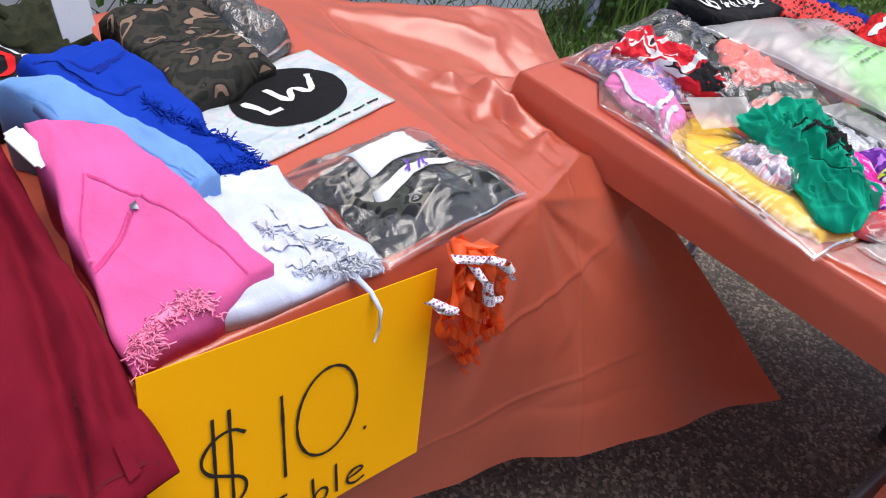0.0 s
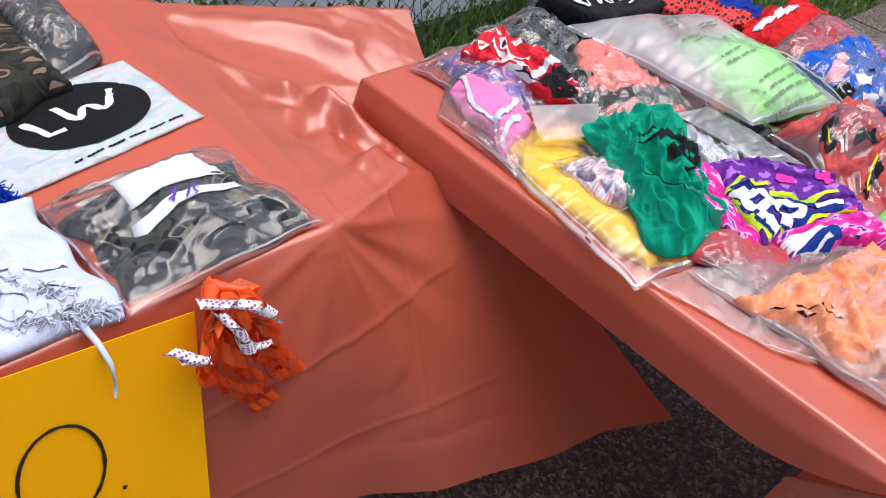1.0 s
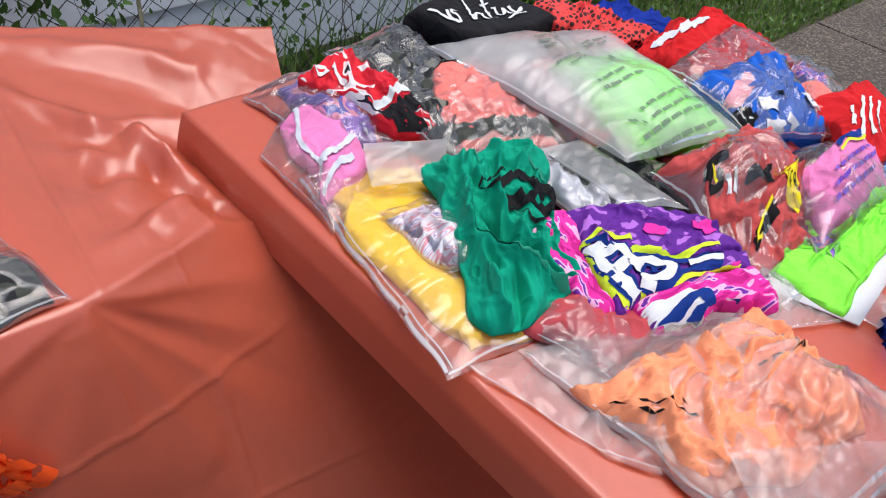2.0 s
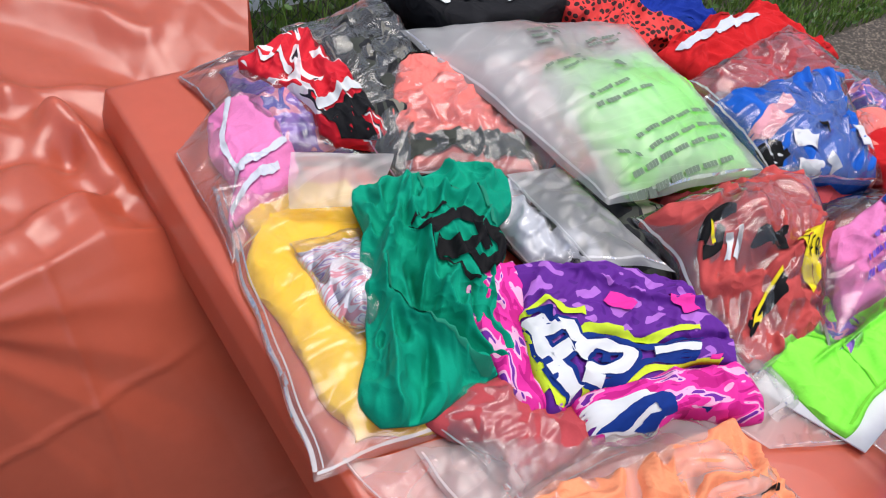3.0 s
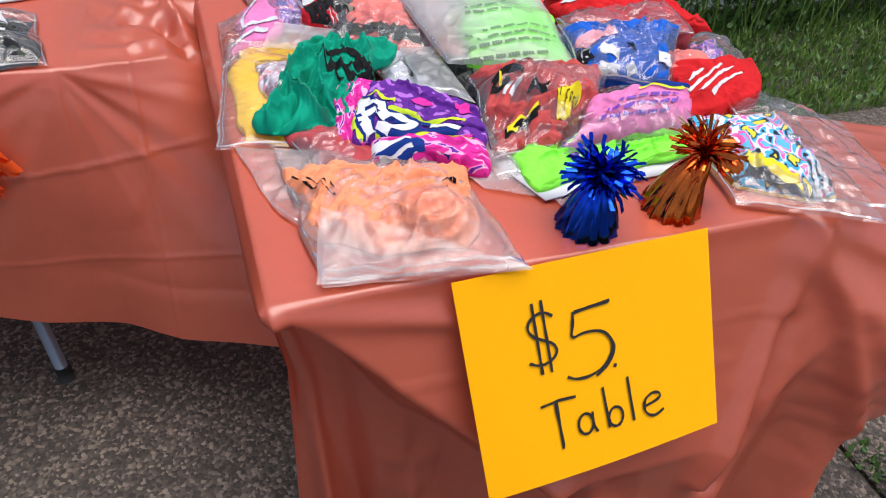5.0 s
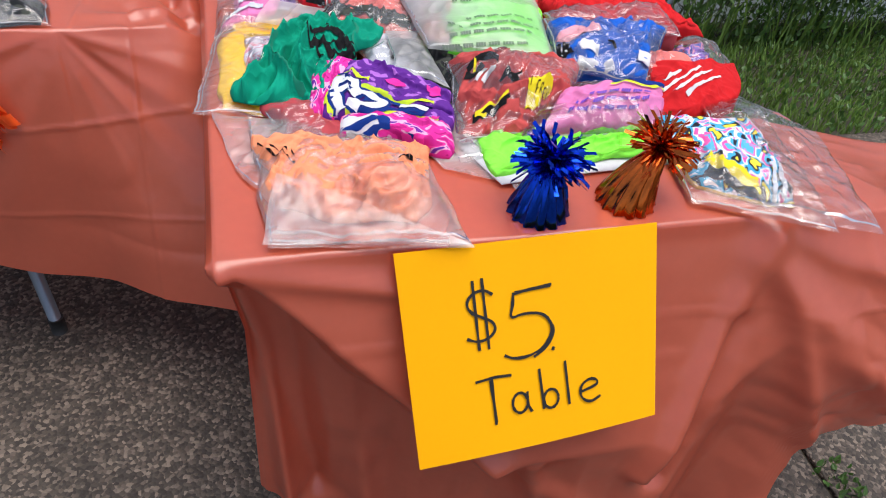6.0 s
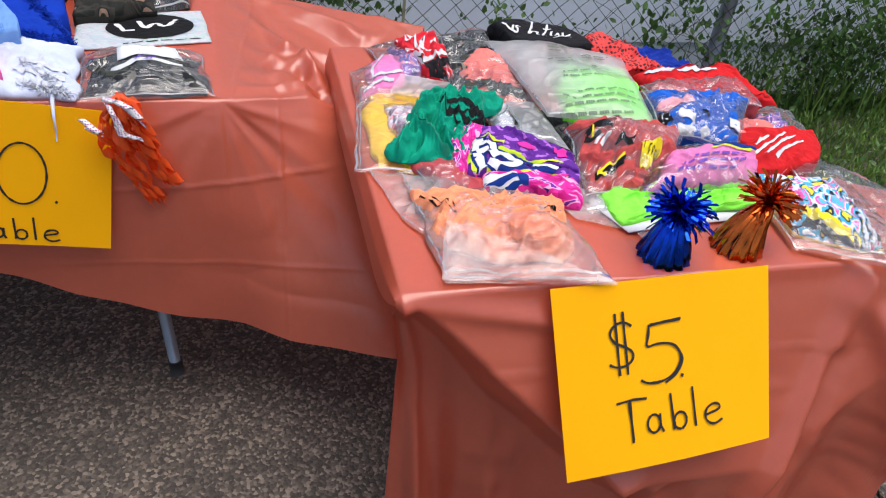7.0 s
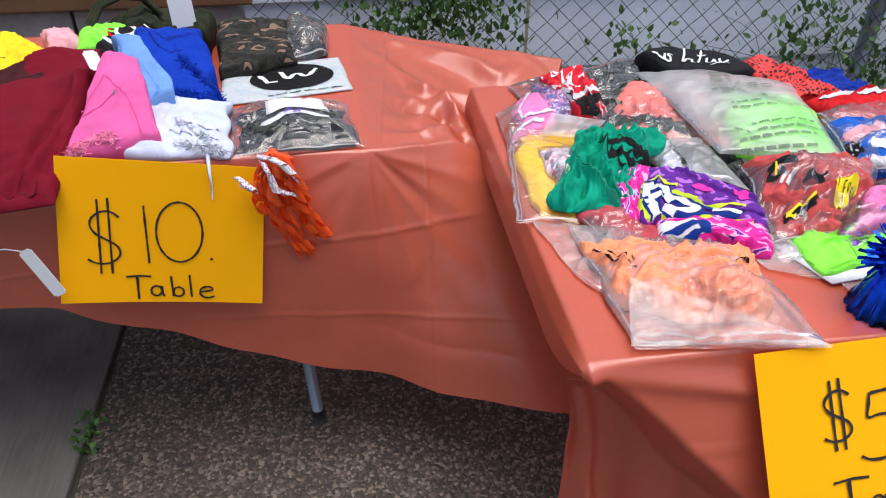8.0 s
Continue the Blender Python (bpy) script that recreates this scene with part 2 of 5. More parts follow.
def grid_mesh(fn, nu, nv, thick=0.0, uv=True):
    """A sheet fn(u, v) -> Vector over the unit square; with thick, a second skin below it and a closed rim."""
    bm = bmesh.new()
    lay = bm.loops.layers.uv.new("UVMap")
    pts = [[fn(i / nu, j / nv) for i in range(nu + 1)] for j in range(nv + 1)]
    top = [[bm.verts.new(p) for p in row] for row in pts]

    def quad(a, b, c, d, uvs):
        f = bm.faces.new((a, b, c, d))
        f.smooth = True
        for l, w in zip(f.loops, uvs):
            l[lay].uv = w

    for j in range(nv):
        for i in range(nu):
            w = [(i / nu, 1 - j / nv), (i / nu, 1 - (j + 1) / nv), ((i + 1) / nu, 1 - (j + 1) / nv), ((i + 1) / nu, 1 - j / nv)]
            quad(top[j][i], top[j + 1][i], top[j + 1][i + 1], top[j][i + 1], w)
    if thick:
        bm.normal_update()
        low = [[bm.verts.new(v.co - v.normal * thick) for v in row] for row in top]
        for j in range(nv):
            for i in range(nu):
                w = [(i / nu, 1 - j / nv)] * 4
                quad(low[j][i], low[j][i + 1], low[j + 1][i + 1], low[j + 1][i], w)
        rim = [(0, i) for i in range(nu)] + [(j, nu) for j in range(nv)] + [(nv, i) for i in range(nu, 0, -1)] + [(j, 0) for j in range(nv, 0, -1)]
        for (j, i), (j2, i2) in zip(rim, rim[1:] + rim[:1]):
            quad(top[j][i], top[j2][i2], low[j2][i2], low[j][i], [(i / nu, 1 - j / nv)] * 4)
        for f in list(bm.faces)[-len(rim):]:
            f.smooth = False
    return bm


def mixq(q, u, v):
    return (q[0] * (1 - u) + q[1] * u) * (1 - v) + (q[3] * (1 - u) + q[2] * u) * v


def ridges(x, y, seed, turn=0.0, squeeze=2.2):
    """Crossing folds with sharp crests, from about -1 to 1."""
    c, s = math.cos(turn), math.sin(turn)
    a, b = c * x + s * y, (c * y - s * x) * squeeze
    wx, wy = noise.noise((x * 0.7, y * 0.7, seed + 8)), noise.noise((x * 0.7, y * 0.7, seed + 15))
    a, b = a + 0.8 * wx, b + 1.1 * wy
    n = max(0.0, 1 - 2.6 * abs(noise.noise((a, b, seed)))) ** 1.5
    m = max(0.0, 1 - 2.6 * abs(noise.noise((1.9 * a + 9, 1.7 * b, seed + 4)))) ** 1.5
    return 1.1 * n + 0.6 * m - 0.7


def crumple(x, y, seed):
    """Uneven facets that meet in sharp creases, as in crushed film; about -1 to 1."""
    wx, wy = noise.noise((x * 7, y * 7, seed)), noise.noise((x * 7, y * 7, seed + 5))
    x, y = x + 0.035 * wx, y + 0.035 * wy
    c, n = math.cos(seed * 2.3), math.sin(seed * 2.3)
    a, b = c * x + n * y, (c * y - n * x) * 1.7
    big = noise.voronoi((a * 14, b * 14, seed))[0]
    small = noise.voronoi((b * 24 + 3, a * 34, seed + 2))[0]
    return 1.5 * (big[1] - big[0]) + 0.7 * (small[1] - small[0]) - 0.75


def crease_at(u, v, line, wide):
    """How near a point of the unit square lies to a broken line: 1 on it, falling off on both sides."""
    best = 9.0
    for (a, b), (c, d) in zip(line, line[1:]):
        dx, dy = c - a, d - b
        k = max(0.0, min(1.0, ((u - a) * dx + (v - b) * dy) / (dx * dx + dy * dy)))
        best = min(best, math.hypot(u - a - k * dx, v - b - k * dy))
    return math.exp(-(best / wide) ** 1.5)


def soft_shape(quad, base, thick, seed, fold=0.008, freq=15.0, turn=0.6, squeeze=1.7, puff=0.45, ragged=0.02, crisp=0.0, creases=()):
    """The upper side of a lump of cloth lying on a table: corners from the back left, clockwise."""
    zs = base if isinstance(base, (tuple, list)) else (base,) * 4
    q = [Vector((x, y, z)) for (x, y), z in zip(quad, zs)]

    def top(u, v):
        p = mixq(q, u, v)
        edge = max(abs(2 * u - 1), abs(2 * v - 1)) ** 3
        p.x += ragged * edge * noise.noise((p.x * 17, p.y * 17, seed + 20))
        p.y += ragged * edge * noise.noise((p.x * 17, p.y * 17, seed + 31))
        h = max(0.0, (1 - abs(2 * u - 1) ** 2.6) * (1 - abs(2 * v - 1) ** 2.6)) ** puff
        big = 0.75 + 0.6 * noise.noise((p.x * 9, p.y * 9, seed + 3))
        w = ridges(p.x * freq, p.y * freq, seed, turn, squeeze)
        z = 0.003 + thick * h * big + fold * w * min(1, h * 1.6)
        for hgt, wide, line in creases:
            z += 1.5 * hgt * crease_at(u, v, line, 0.75 * wide) * min(1, h * 3)
        if crisp:
            z += crisp * (0.3 + 0.7 * h) * crumple(p.x, p.y, seed)
        p.z += max(z, 0.0025)
        return p

    return q, top


def lump(name, mat, quad, base, thick, seed, res=46, parent=None, label="", floor=None, **k):
    """A closed lump of folded cloth."""
    q, top = soft_shape(quad, base, thick, seed, **k)
    bm = bmesh.new()
    lay = bm.loops.layers.uv.new("UVMap")
    n = res
    up = [[bm.verts.new(top(i / n, j / n)) for i in range(n + 1)] for j in range(n + 1)]
    zs = [[mixq(q, i / n, j / n).z for i in range(n + 1)] for j in range(n + 1)]
    dn = [[None] * (n + 1) for _ in range(n + 1)]
    for j in range(n + 1):
        for i in range(n + 1):
            c = up[j][i].co
            dn[j][i] = bm.verts.new((c.x, c.y, zs[j][i] if floor is None else min(floor, zs[j][i])))
    for j in range(n):
        for i in range(n):
            f = bm.faces.new((up[j][i], up[j + 1][i], up[j + 1][i + 1], up[j][i + 1]))
            f.smooth = True
            for l, w in zip(f.loops, ((i, j), (i, j + 1), (i + 1, j + 1), (i + 1, j))):
                l[lay].uv = (w[0] / n, 1 - w[1] / n)
            bm.faces.new((dn[j][i], dn[j][i + 1], dn[j + 1][i + 1], dn[j + 1][i]))
    rim = [(0, i) for i in range(n)] + [(j, n) for j in range(n)] + [(n, i) for i in range(n, 0, -1)] + [(j, 0) for j in range(n, 0, -1)]
    for (j, i), (b, a) in zip(rim, rim[1:] + rim[:1]):
        bm.faces.new((up[j][i], up[b][a], dn[b][a], dn[j][i])).smooth = True
    ob = part(name, bm, mat, parent, label)
    return ob, top


def garment(name, label, category, mat, quad, base, thick, seed, group="", **k):
    ob, top = lump(name, mat, quad, base, thick, seed, **k)
    tagged(ob, label, category, group)
    return ob, top


def grow(quad, f):
    cx, cy = sum(p[0] for p in quad) / 4, sum(p[1] for p in quad) / 4
    return [(cx + (x - cx) * f, cy + (y - cy) * f) for x, y in quad]


def bagged(label, mat, quad, base, thick, seed, skin=None, bag_quad=None, lift=0.004, garment_name="garment", crisp=0.006, bag_thick=None, bag_base=None, **k):
    """A folded garment in a plastic bag. Returns the bag, and the upper sides of garment and bag."""
    thing = new("bagged_garment")
    tagged(thing, label, "bagged clothing", "bagged clothes on the table")
    _, inner = lump(garment_name, mat, quad, base, thick, seed, parent=thing, **k)
    low = min(base) if isinstance(base, (tuple, list)) else base
    shape = dict(k)
    shape.update(fold=k.get("fold", 0.008) * 0.45, crisp=crisp, ragged=0.006, puff=0.55)
    shape.pop("res", None)
    shape.pop("floor", None)
    shape.pop("creases", None)
    bq, outer0 = soft_shape(bag_quad or grow(quad, 1.12), bag_base or (base if bag_quad is None else low), (bag_thick or thick * 1.15) + lift, seed + 0.13, **shape)
    bm = grid_mesh(outer0, 92, 92)
    bag = part("plastic_bag", bm, skin or CLEAR, thing, "crinkled see-through plastic bag")
    band("bag_seam", outer0, [[(0.985, 0.02), (0.985, 0.5), (0.985, 0.98)], [(0.015, 0.02), (0.015, 0.5), (0.015, 0.98)], [(0.02, 0.985), (0.5, 0.985), (0.98, 0.985)]], 0.009, ZIP_SEAL, bag, 0.001, 1, "pale welded bag seam")
    return thing, inner, outer0


def decal(name, top, u0, v0, u1, v1, mat, parent, lift=0.0016, n=8, skew=0.0, label="", thick=0.0008):
    """A printed or stuck-on patch that follows a surface."""
    def fn(a, b):
        p = top(u0 + (u1 - u0) * a + skew * b, v0 + (v1 - v0) * b)
        return p + Vector((0, 0, lift))
    return part(name, grid_mesh(fn, n, n, thick), mat, parent, label)


def patch(name, top, corners, mat, parent, lift=0.002, n=10, label=""):
    """A stuck-on label given by its four corners in the unit square of a surface."""
    q = [Vector((a, b, 0)) for a, b in corners]

    def fn(u, v):
        p = mixq(q, u, v)
        return top(p.x, p.y) + Vector((0, 0, lift))
    return part(name, grid_mesh(fn, n, n, 0.0006), mat, parent, label)


def bars(name, top, rows, mat, parent, lift=0.0018):
    """Lines of writing that cannot be read: each row is (u0, v0, u1, v1 of its end, height)."""
    bm = bmesh.new()
    for u0, v0, u1, v1, h in rows:
        k = max(4, int(abs(u1 - u0) * 48))
        for i in range(k):
            if (i * 7 + int(u0 * 100)) % 5 == 4:
                continue
            a, b = i / k, (i + 0.9) / k
            cs = [(u0 + (u1 - u0) * s, v0 + (v1 - v0) * s + d) for s, d in ((a, 0), (a, h), (b, h), (b, 0))]
            bm.faces.new([bm.verts.new(top(*c) + Vector((0, 0, lift))) for c in cs])
    ob = part(name, bm, mat, parent)
    ob["kind"] = "stuff"
    return ob


def stroke_mesh(lines, place, width, step=0.006, across=1):
    """Pen strokes and printed bands: lines of (a, b) on a sheet, laid on it by place(a, b)."""
    bm = bmesh.new()
    for k, line in enumerate(lines):
        pts = []
        for _ in range(2 if len(line) > 3 else 0):
            cut = [line[0]]
            for (a, b), (c, d) in zip(line, line[1:]):
                cut += [(a * 0.75 + c * 0.25, b * 0.75 + d * 0.25), (a * 0.25 + c * 0.75, b * 0.25 + d * 0.75)]
            line = cut + [line[-1]]
        for (a, b), (c, d) in zip(line, line[1:]):
            m = max(1, int(math.hypot(c - a, d - b) / step))
            pts += [(a + (c - a) * i / m, b + (d - b) * i / m) for i in range(m)]
        pts.append(line[-1])
        prev = None
        for i, (a, b) in enumerate(pts):
            a2, b2 = pts[min(i + 2, len(pts) - 1)]
            a1, b1 = pts[max(i - 2, 0)]
            dx, dy = a2 - a1, b2 - b1
            l = math.hypot(dx, dy) or 1
            w = width * (0.85 + 0.4 * noise.noise((i * 0.3, k, 3.0))) / 2
            nx, ny = -dy / l * w, dx / l * w
            cur = [bm.verts.new(place(a + nx * f, b + ny * f)) for f in (1 - 2 * j / across for j in range(across + 1))]
            if prev:
                for j in range(across):
                    bm.faces.new((prev[j], prev[j + 1], cur[j + 1], cur[j])).smooth = across > 1
            prev = cur
    return bm


def band(name, top, lines, width, mat, parent, lift=0.002, across=4, label=""):
    """Printed bands or sewn strips that follow the folds of a surface, in its own unit square."""
    up = Vector((0, 0, lift))
    return part(name, stroke_mesh(lines, lambda a, b: top(min(1, max(0, a)), min(1, max(0, b))) + up, width, 0.025, across), mat, parent, label)


def bands(name, top, lines, *rest):
    """Separate printed pieces, each a part of its own."""
    for line in lines:
        band(name, top, [line], *rest)


def tube(bm, pts, r, sides=6, cap=True, taper=1.0):
    rings = []
    up = Vector((0, 0, 1))
    for i, p in enumerate(pts):
        d = (pts[min(i + 1, len(pts) - 1)] - pts[max(i - 1, 0)]).normalized()
        s = d.cross(up if abs(d.z) < 0.95 else Vector((1, 0, 0))).normalized()
        t = s.cross(d)
        rr = r * (1 + (taper - 1) * i / max(1, len(pts) - 1))
        rings.append([bm.verts.new(p + rr * (math.cos(k * math.tau / sides) * s + math.sin(k * math.tau / sides) * t)) for k in range(sides)])
    for a, b in zip(rings, rings[1:]):
        for k in range(sides):
            bm.faces.new((a[k], a[(k + 1) % sides], b[(k + 1) % sides], b[k])).smooth = True
    if cap:
        bm.faces.new(rings[0])
        bm.faces.new(rings[-1][::-1])


def box(bm, lo, hi, bevel=0.0):
    vs = [bm.verts.new((x, y, z)) for z in (lo[2], hi[2]) for x, y in ((lo[0], lo[1]), (hi[0], lo[1]), (hi[0], hi[1]), (lo[0], hi[1]))]
    fs = [bm.faces.new([vs[i] for i in f]) for f in ((3, 2, 1, 0), (4, 5, 6, 7), (0, 1, 5, 4), (1, 2, 6, 5), (2, 3, 7, 6), (3, 0, 4, 7))]
    if bevel:
        es = {e for f in fs for e in f.edges}
        bmesh.ops.bevel(bm, geom=list(es), offset=bevel, segments=2, affect="EDGES", profile=0.5)


def lerp_curve(keys, s):
    """Keys of (s, Vector): the place at s, eased between keys."""
    if s <= keys[0][0]:
        return keys[0][1].copy()
    for (a, p), (b, q) in zip(keys, keys[1:]):
        if s <= b:
            t = (s - a) / (b - a)
            return p.lerp(q, t)
    return keys[-1][1].copy()

# ---- ground, fence and wall ----
AGGREGATE = bpy.data.materials.new("exposed_aggregate")
AGGREGATE.use_nodes = True
_t = AGGREGATE.node_tree
_b = _t.nodes["Principled BSDF"]
_co = _t.nodes.new("ShaderNodeTexCoord")
_v = _t.nodes.new("ShaderNodeTexVoronoi")
_v.inputs["Scale"].default_value = 135
_n = _t.nodes.new("ShaderNodeTexNoise")
_n.inputs["Scale"].default_value, _n.inputs["Detail"].default_value = 3.0, 8
_r = _t.nodes.new("ShaderNodeValToRGB")
_e = _r.color_ramp.elements
_e[0].color, _e[1].color = (0.036, 0.028, 0.022, 1), (0.25, 0.20, 0.155, 1)
_e.new(0.35).color = (0.054, 0.043, 0.033, 1)
_e.new(0.7).color = (0.10, 0.078, 0.06, 1)
_sep = _t.nodes.new("ShaderNodeSeparateColor")
_t.links.new(_co.outputs["Object"], _v.inputs["Vector"])
_t.links.new(_co.outputs["Object"], _n.inputs["Vector"])
_t.links.new(_v.outputs["Color"], _sep.inputs[0])
_t.links.new(_sep.outputs[0], _r.inputs[0])
_mx = _t.nodes.new("ShaderNodeMix")
_mx.data_type, _mx.blend_type = "RGBA", "MULTIPLY"
_mx.inputs[0].default_value = 0.7
_t.links.new(_r.outputs[0], _mx.inputs[6])
_r2 = _t.nodes.new("ShaderNodeValToRGB")
_r2.color_ramp.elements[0].position, _r2.color_ramp.elements[1].position = 0.3, 0.7
_r2.color_ramp.elements[0].color = (0.5, 0.5, 0.5, 1)
_t.links.new(_n.outputs[0], _r2.inputs[0])
_t.links.new(_r2.outputs[0], _mx.inputs[7])
_t.links.new(_mx.outputs[2], _b.inputs["Base Color"])
_b.inputs["Roughness"].default_value = 0.75
_bp = _t.nodes.new("ShaderNodeBump")
_bp.inputs["Strength"].default_value, _bp.inputs["Distance"].default_value = 0.7, 0.004
_bp.invert = True
_t.links.new(_v.outputs["Distance"], _bp.inputs["Height"])
_t.links.new(_bp.outputs[0], _b.inputs["Normal"])

CONCRETE = material("brushed_concrete", (0.105, 0.096, 0.085), 0.85, 0.4, 5, 140, 0.6)
for _n2 in CONCRETE.node_tree.nodes:
    if _n2.type == "TEX_NOISE" and _n2.inputs["Scale"].default_value > 100:
        _mp = CONCRETE.node_tree.nodes.new("ShaderNodeMapping")
        _mp.inputs["Scale"].default_value = (1.0, 0.06, 1.0)
        _c = CONCRETE.node_tree.nodes.new("ShaderNodeTexCoord")
        CONCRETE.node_tree.links.new(_c.outputs["Object"], _mp.inputs[0])
        CONCRETE.node_tree.links.new(_mp.outputs[0], _n2.inputs["Vector"])
SOIL = material("soil", (0.05, 0.045, 0.03), 0.95, 0.4, 8, 90, 0.8)
GRASS = material("grass_blade", (0.14, 0.24, 0.04), 0.6, 0.45, 6, 60, 0.0, through_light=0.3)
LEAF = material("vine_leaf", (0.07, 0.15, 0.03), 0.5, 0.5, 9, 80, 0.0, through_light=0.25)
DRY = material("dry_stem", (0.05, 0.04, 0.025), 0.8, 0.3)
WIRE = material("galvanised_wire", (0.05, 0.055, 0.06), 0.5, 0.2, metal=0.6)
SIDING = material("painted_siding", (0.76, 0.81, 0.90), 0.6, 0.1, 2, 60, 0.2)
STONE = material("split_block", (0.26, 0.25, 0.23), 0.9, 0.35, 7, 70, 0.9)
TIMBER = material("brown_timber", (0.16, 0.08, 0.035), 0.7, 0.3, 4, 60, 0.4)

bm = bmesh.new()
box(bm, (-60, -60, -0.3), (60, 60, -0.012))
tagged(part("ground", bm, SOIL), "dark soil ground under the paving", "ground", kind="structure")
bm = bmesh.new()
for x0, x1, y0, y1 in ((-0.69, 1.432, -6, 0.62), (1.444, 3.50, -6, 0.62), (3.512, 9, -6, 0.62)):
    box(bm, (x0, y0, -0.10), (x1, y1, 0.0), 0.004)
tagged(part("pavement", bm, AGGREGATE), "brown exposed-aggregate concrete paving with joints", "pavement", kind="structure")
bm = bmesh.new()
for y0, y1 in ((-6, -0.9), (-0.888, 1.2)):
    box(bm, (-6, y0, -0.10), (-0.705, y1, 0.006), 0.006)
tagged(part("concrete_slab", bm, CONCRETE), "grey brushed concrete slab", "pavement", kind="structure")


def blades(name, spots, h0, h1, mat, seed, wide=0.004):
    rnd = random.Random(seed)
    verts, faces = [], []
    for x, y, z in spots:
        a, h = rnd.uniform(0, math.tau), rnd.uniform(h0, h1)
        lean = rnd.uniform(0.1, 0.6) * h
        dx, dy = math.cos(a), math.sin(a)
        w = wide * rnd.uniform(0.6, 1.2)
        k = len(verts)
        for f, b in ((0, 0), (0.45, 0.3), (0.8, 0.75)):
            ww = w * (1 - f * 0.7)
            for s in (-1, 1):
                verts.append((x - dy * ww * s + dx * lean * b, y + dx * ww * s + dy * lean * b, z + h * f))
        verts.append((x + dx * lean * 1.15, y + dy * lean * 1.15, z + h * 0.97))
        faces += [(k, k + 1, k + 3, k + 2), (k + 2, k + 3, k + 5, k + 4), (k + 4, k + 5, k + 6)]
    me = bpy.data.meshes.new(name)
    me.from_pydata(verts, [], faces)
    me.materials.append(mat)
    return new(name, me)


rnd = random.Random(5)
spots = [(rnd.uniform(0.0, 6.5), rnd.uniform(0.63, 1.52), -0.012) for _ in range(26000)]
tagged(blades("grass", spots, 0.02, 0.06, GRASS, 6), "green grass strip along the fence", "grass", kind="stuff")
spots = []
for x, s, k in ((2.2, 0.1, 60), (2.75, 0.2, 90), (3.4, 0.4, 70), (1.35, 0.25, 40), (0.95, 0.1, 14), (4.4, 0.6, 80)):
    spots += [(rnd.gauss(x, s), rnd.uniform(1.22, 1.5), -0.012) for _ in range(k)]
tagged(blades("weeds", spots, 0.12, 0.42, GRASS, 7, 0.005), "tall green weeds growing through the fence", "weeds", kind="stuff")

FY = 1.35
fence = tagged(new("chain_link_fence"), "grey chain-link fence with round steel posts", "fence")
fence.location = (0, FY, 0)
bm = bmesh.new()
P = 0.042
rows = 27
for k in range(int(7.2 / P)):
    x = -1.2 + k * P
    line = [Vector((x + (P / 2 if (j + k) % 2 else -P / 2), 0.003 if j % 2 else -0.003, 0.03 + j * P * 0.95)) for j in range(rows)]
    tube(bm, line, 0.0021, 3, False)
wire = part("wire_mesh", bm, WIRE, fence, "diamond chain-link wire mesh")
wire["kind"] = "stuff"
for x in (-0.95, 2.03, 5.0):
    bm = bmesh.new()
    tube(bm, [Vector((x, 0.035, -0.1)), Vector((x, 0.035, 1.15))], 0.032, 14)
    part("post", bm, METAL, fence)
bm = bmesh.new()
tube(bm, [Vector((-1.2, 0.02, 1.09)), Vector((6.0, 0.02, 1.09))], 0.02, 10)
part("top_rail", bm, METAL, fence)
bm = bmesh.new()
box(bm, (0.630, -0.012, 0.02), (0.641, -0.008, 1.1))
part("strap", bm, material("yellowed_strap", (0.3, 0.29, 0.18), 0.6, 0.5, 30), fence, "faded yellow strap tied to the mesh")

wall = tagged(new("wall_back"), "pale blue-white painted board wall behind the fence", "wall", kind="structure")
for k in range(8):
    bm = bmesh.new()
    z = -0.05 + 0.3 * k
    vs = [bm.verts.new(c) for c in ((-3, 1.56, z), (8, 1.56, z), (8, 1.58, z + 0.31), (-3, 1.58, z + 0.31), (-3, 1.61, z), (8, 1.61, z), (8, 1.61, z + 0.31), (-3, 1.61, z + 0.31))]
    for f in ((0, 1, 2, 3), (5, 4, 7, 6), (4, 5, 1, 0), (3, 2, 6, 7), (1, 5, 6, 2), (4, 0, 3, 7)):
        bm.faces.new([vs[i] for i in f])
    part("board", bm, SIDING, wall)


def leaf_cloud(name, centers, label, seed, size=0.03):
    rnd = random.Random(seed)
    verts, faces = [], []
    for x, y, z, sx, sz, n in centers:
        for _ in range(n):
            c = Vector((rnd.gauss(x, sx), y + rnd.uniform(-0.07, 0.05), max(0.0, rnd.gauss(z, sz))))
            m = Euler((rnd.uniform(0.3, 1.9), rnd.uniform(-0.6, 0.6), rnd.uniform(0, math.tau))).to_matrix()
            s = size * rnd.uniform(0.5, 1.3)
            k = len(verts)
            for a, b, h in ((0, -0.5, 0), (0.33, -0.15, 0.06), (0.24, 0.25, 0.05), (0, 0.6, -0.05), (-0.24, 0.25, 0.05), (-0.33, -0.15, 0.06)):
                verts.append(c + m @ Vector((a * s, b * s, h * s)))
            faces += [(k, k + 1, k + 2, k + 3), (k, k + 3, k + 4, k + 5)]
    me = bpy.data.meshes.new(name)
    me.from_pydata([tuple(v) for v in verts], [], faces)
    me.materials.append(LEAF)
    return tagged(new(name, me), label, "vine", kind="stuff")


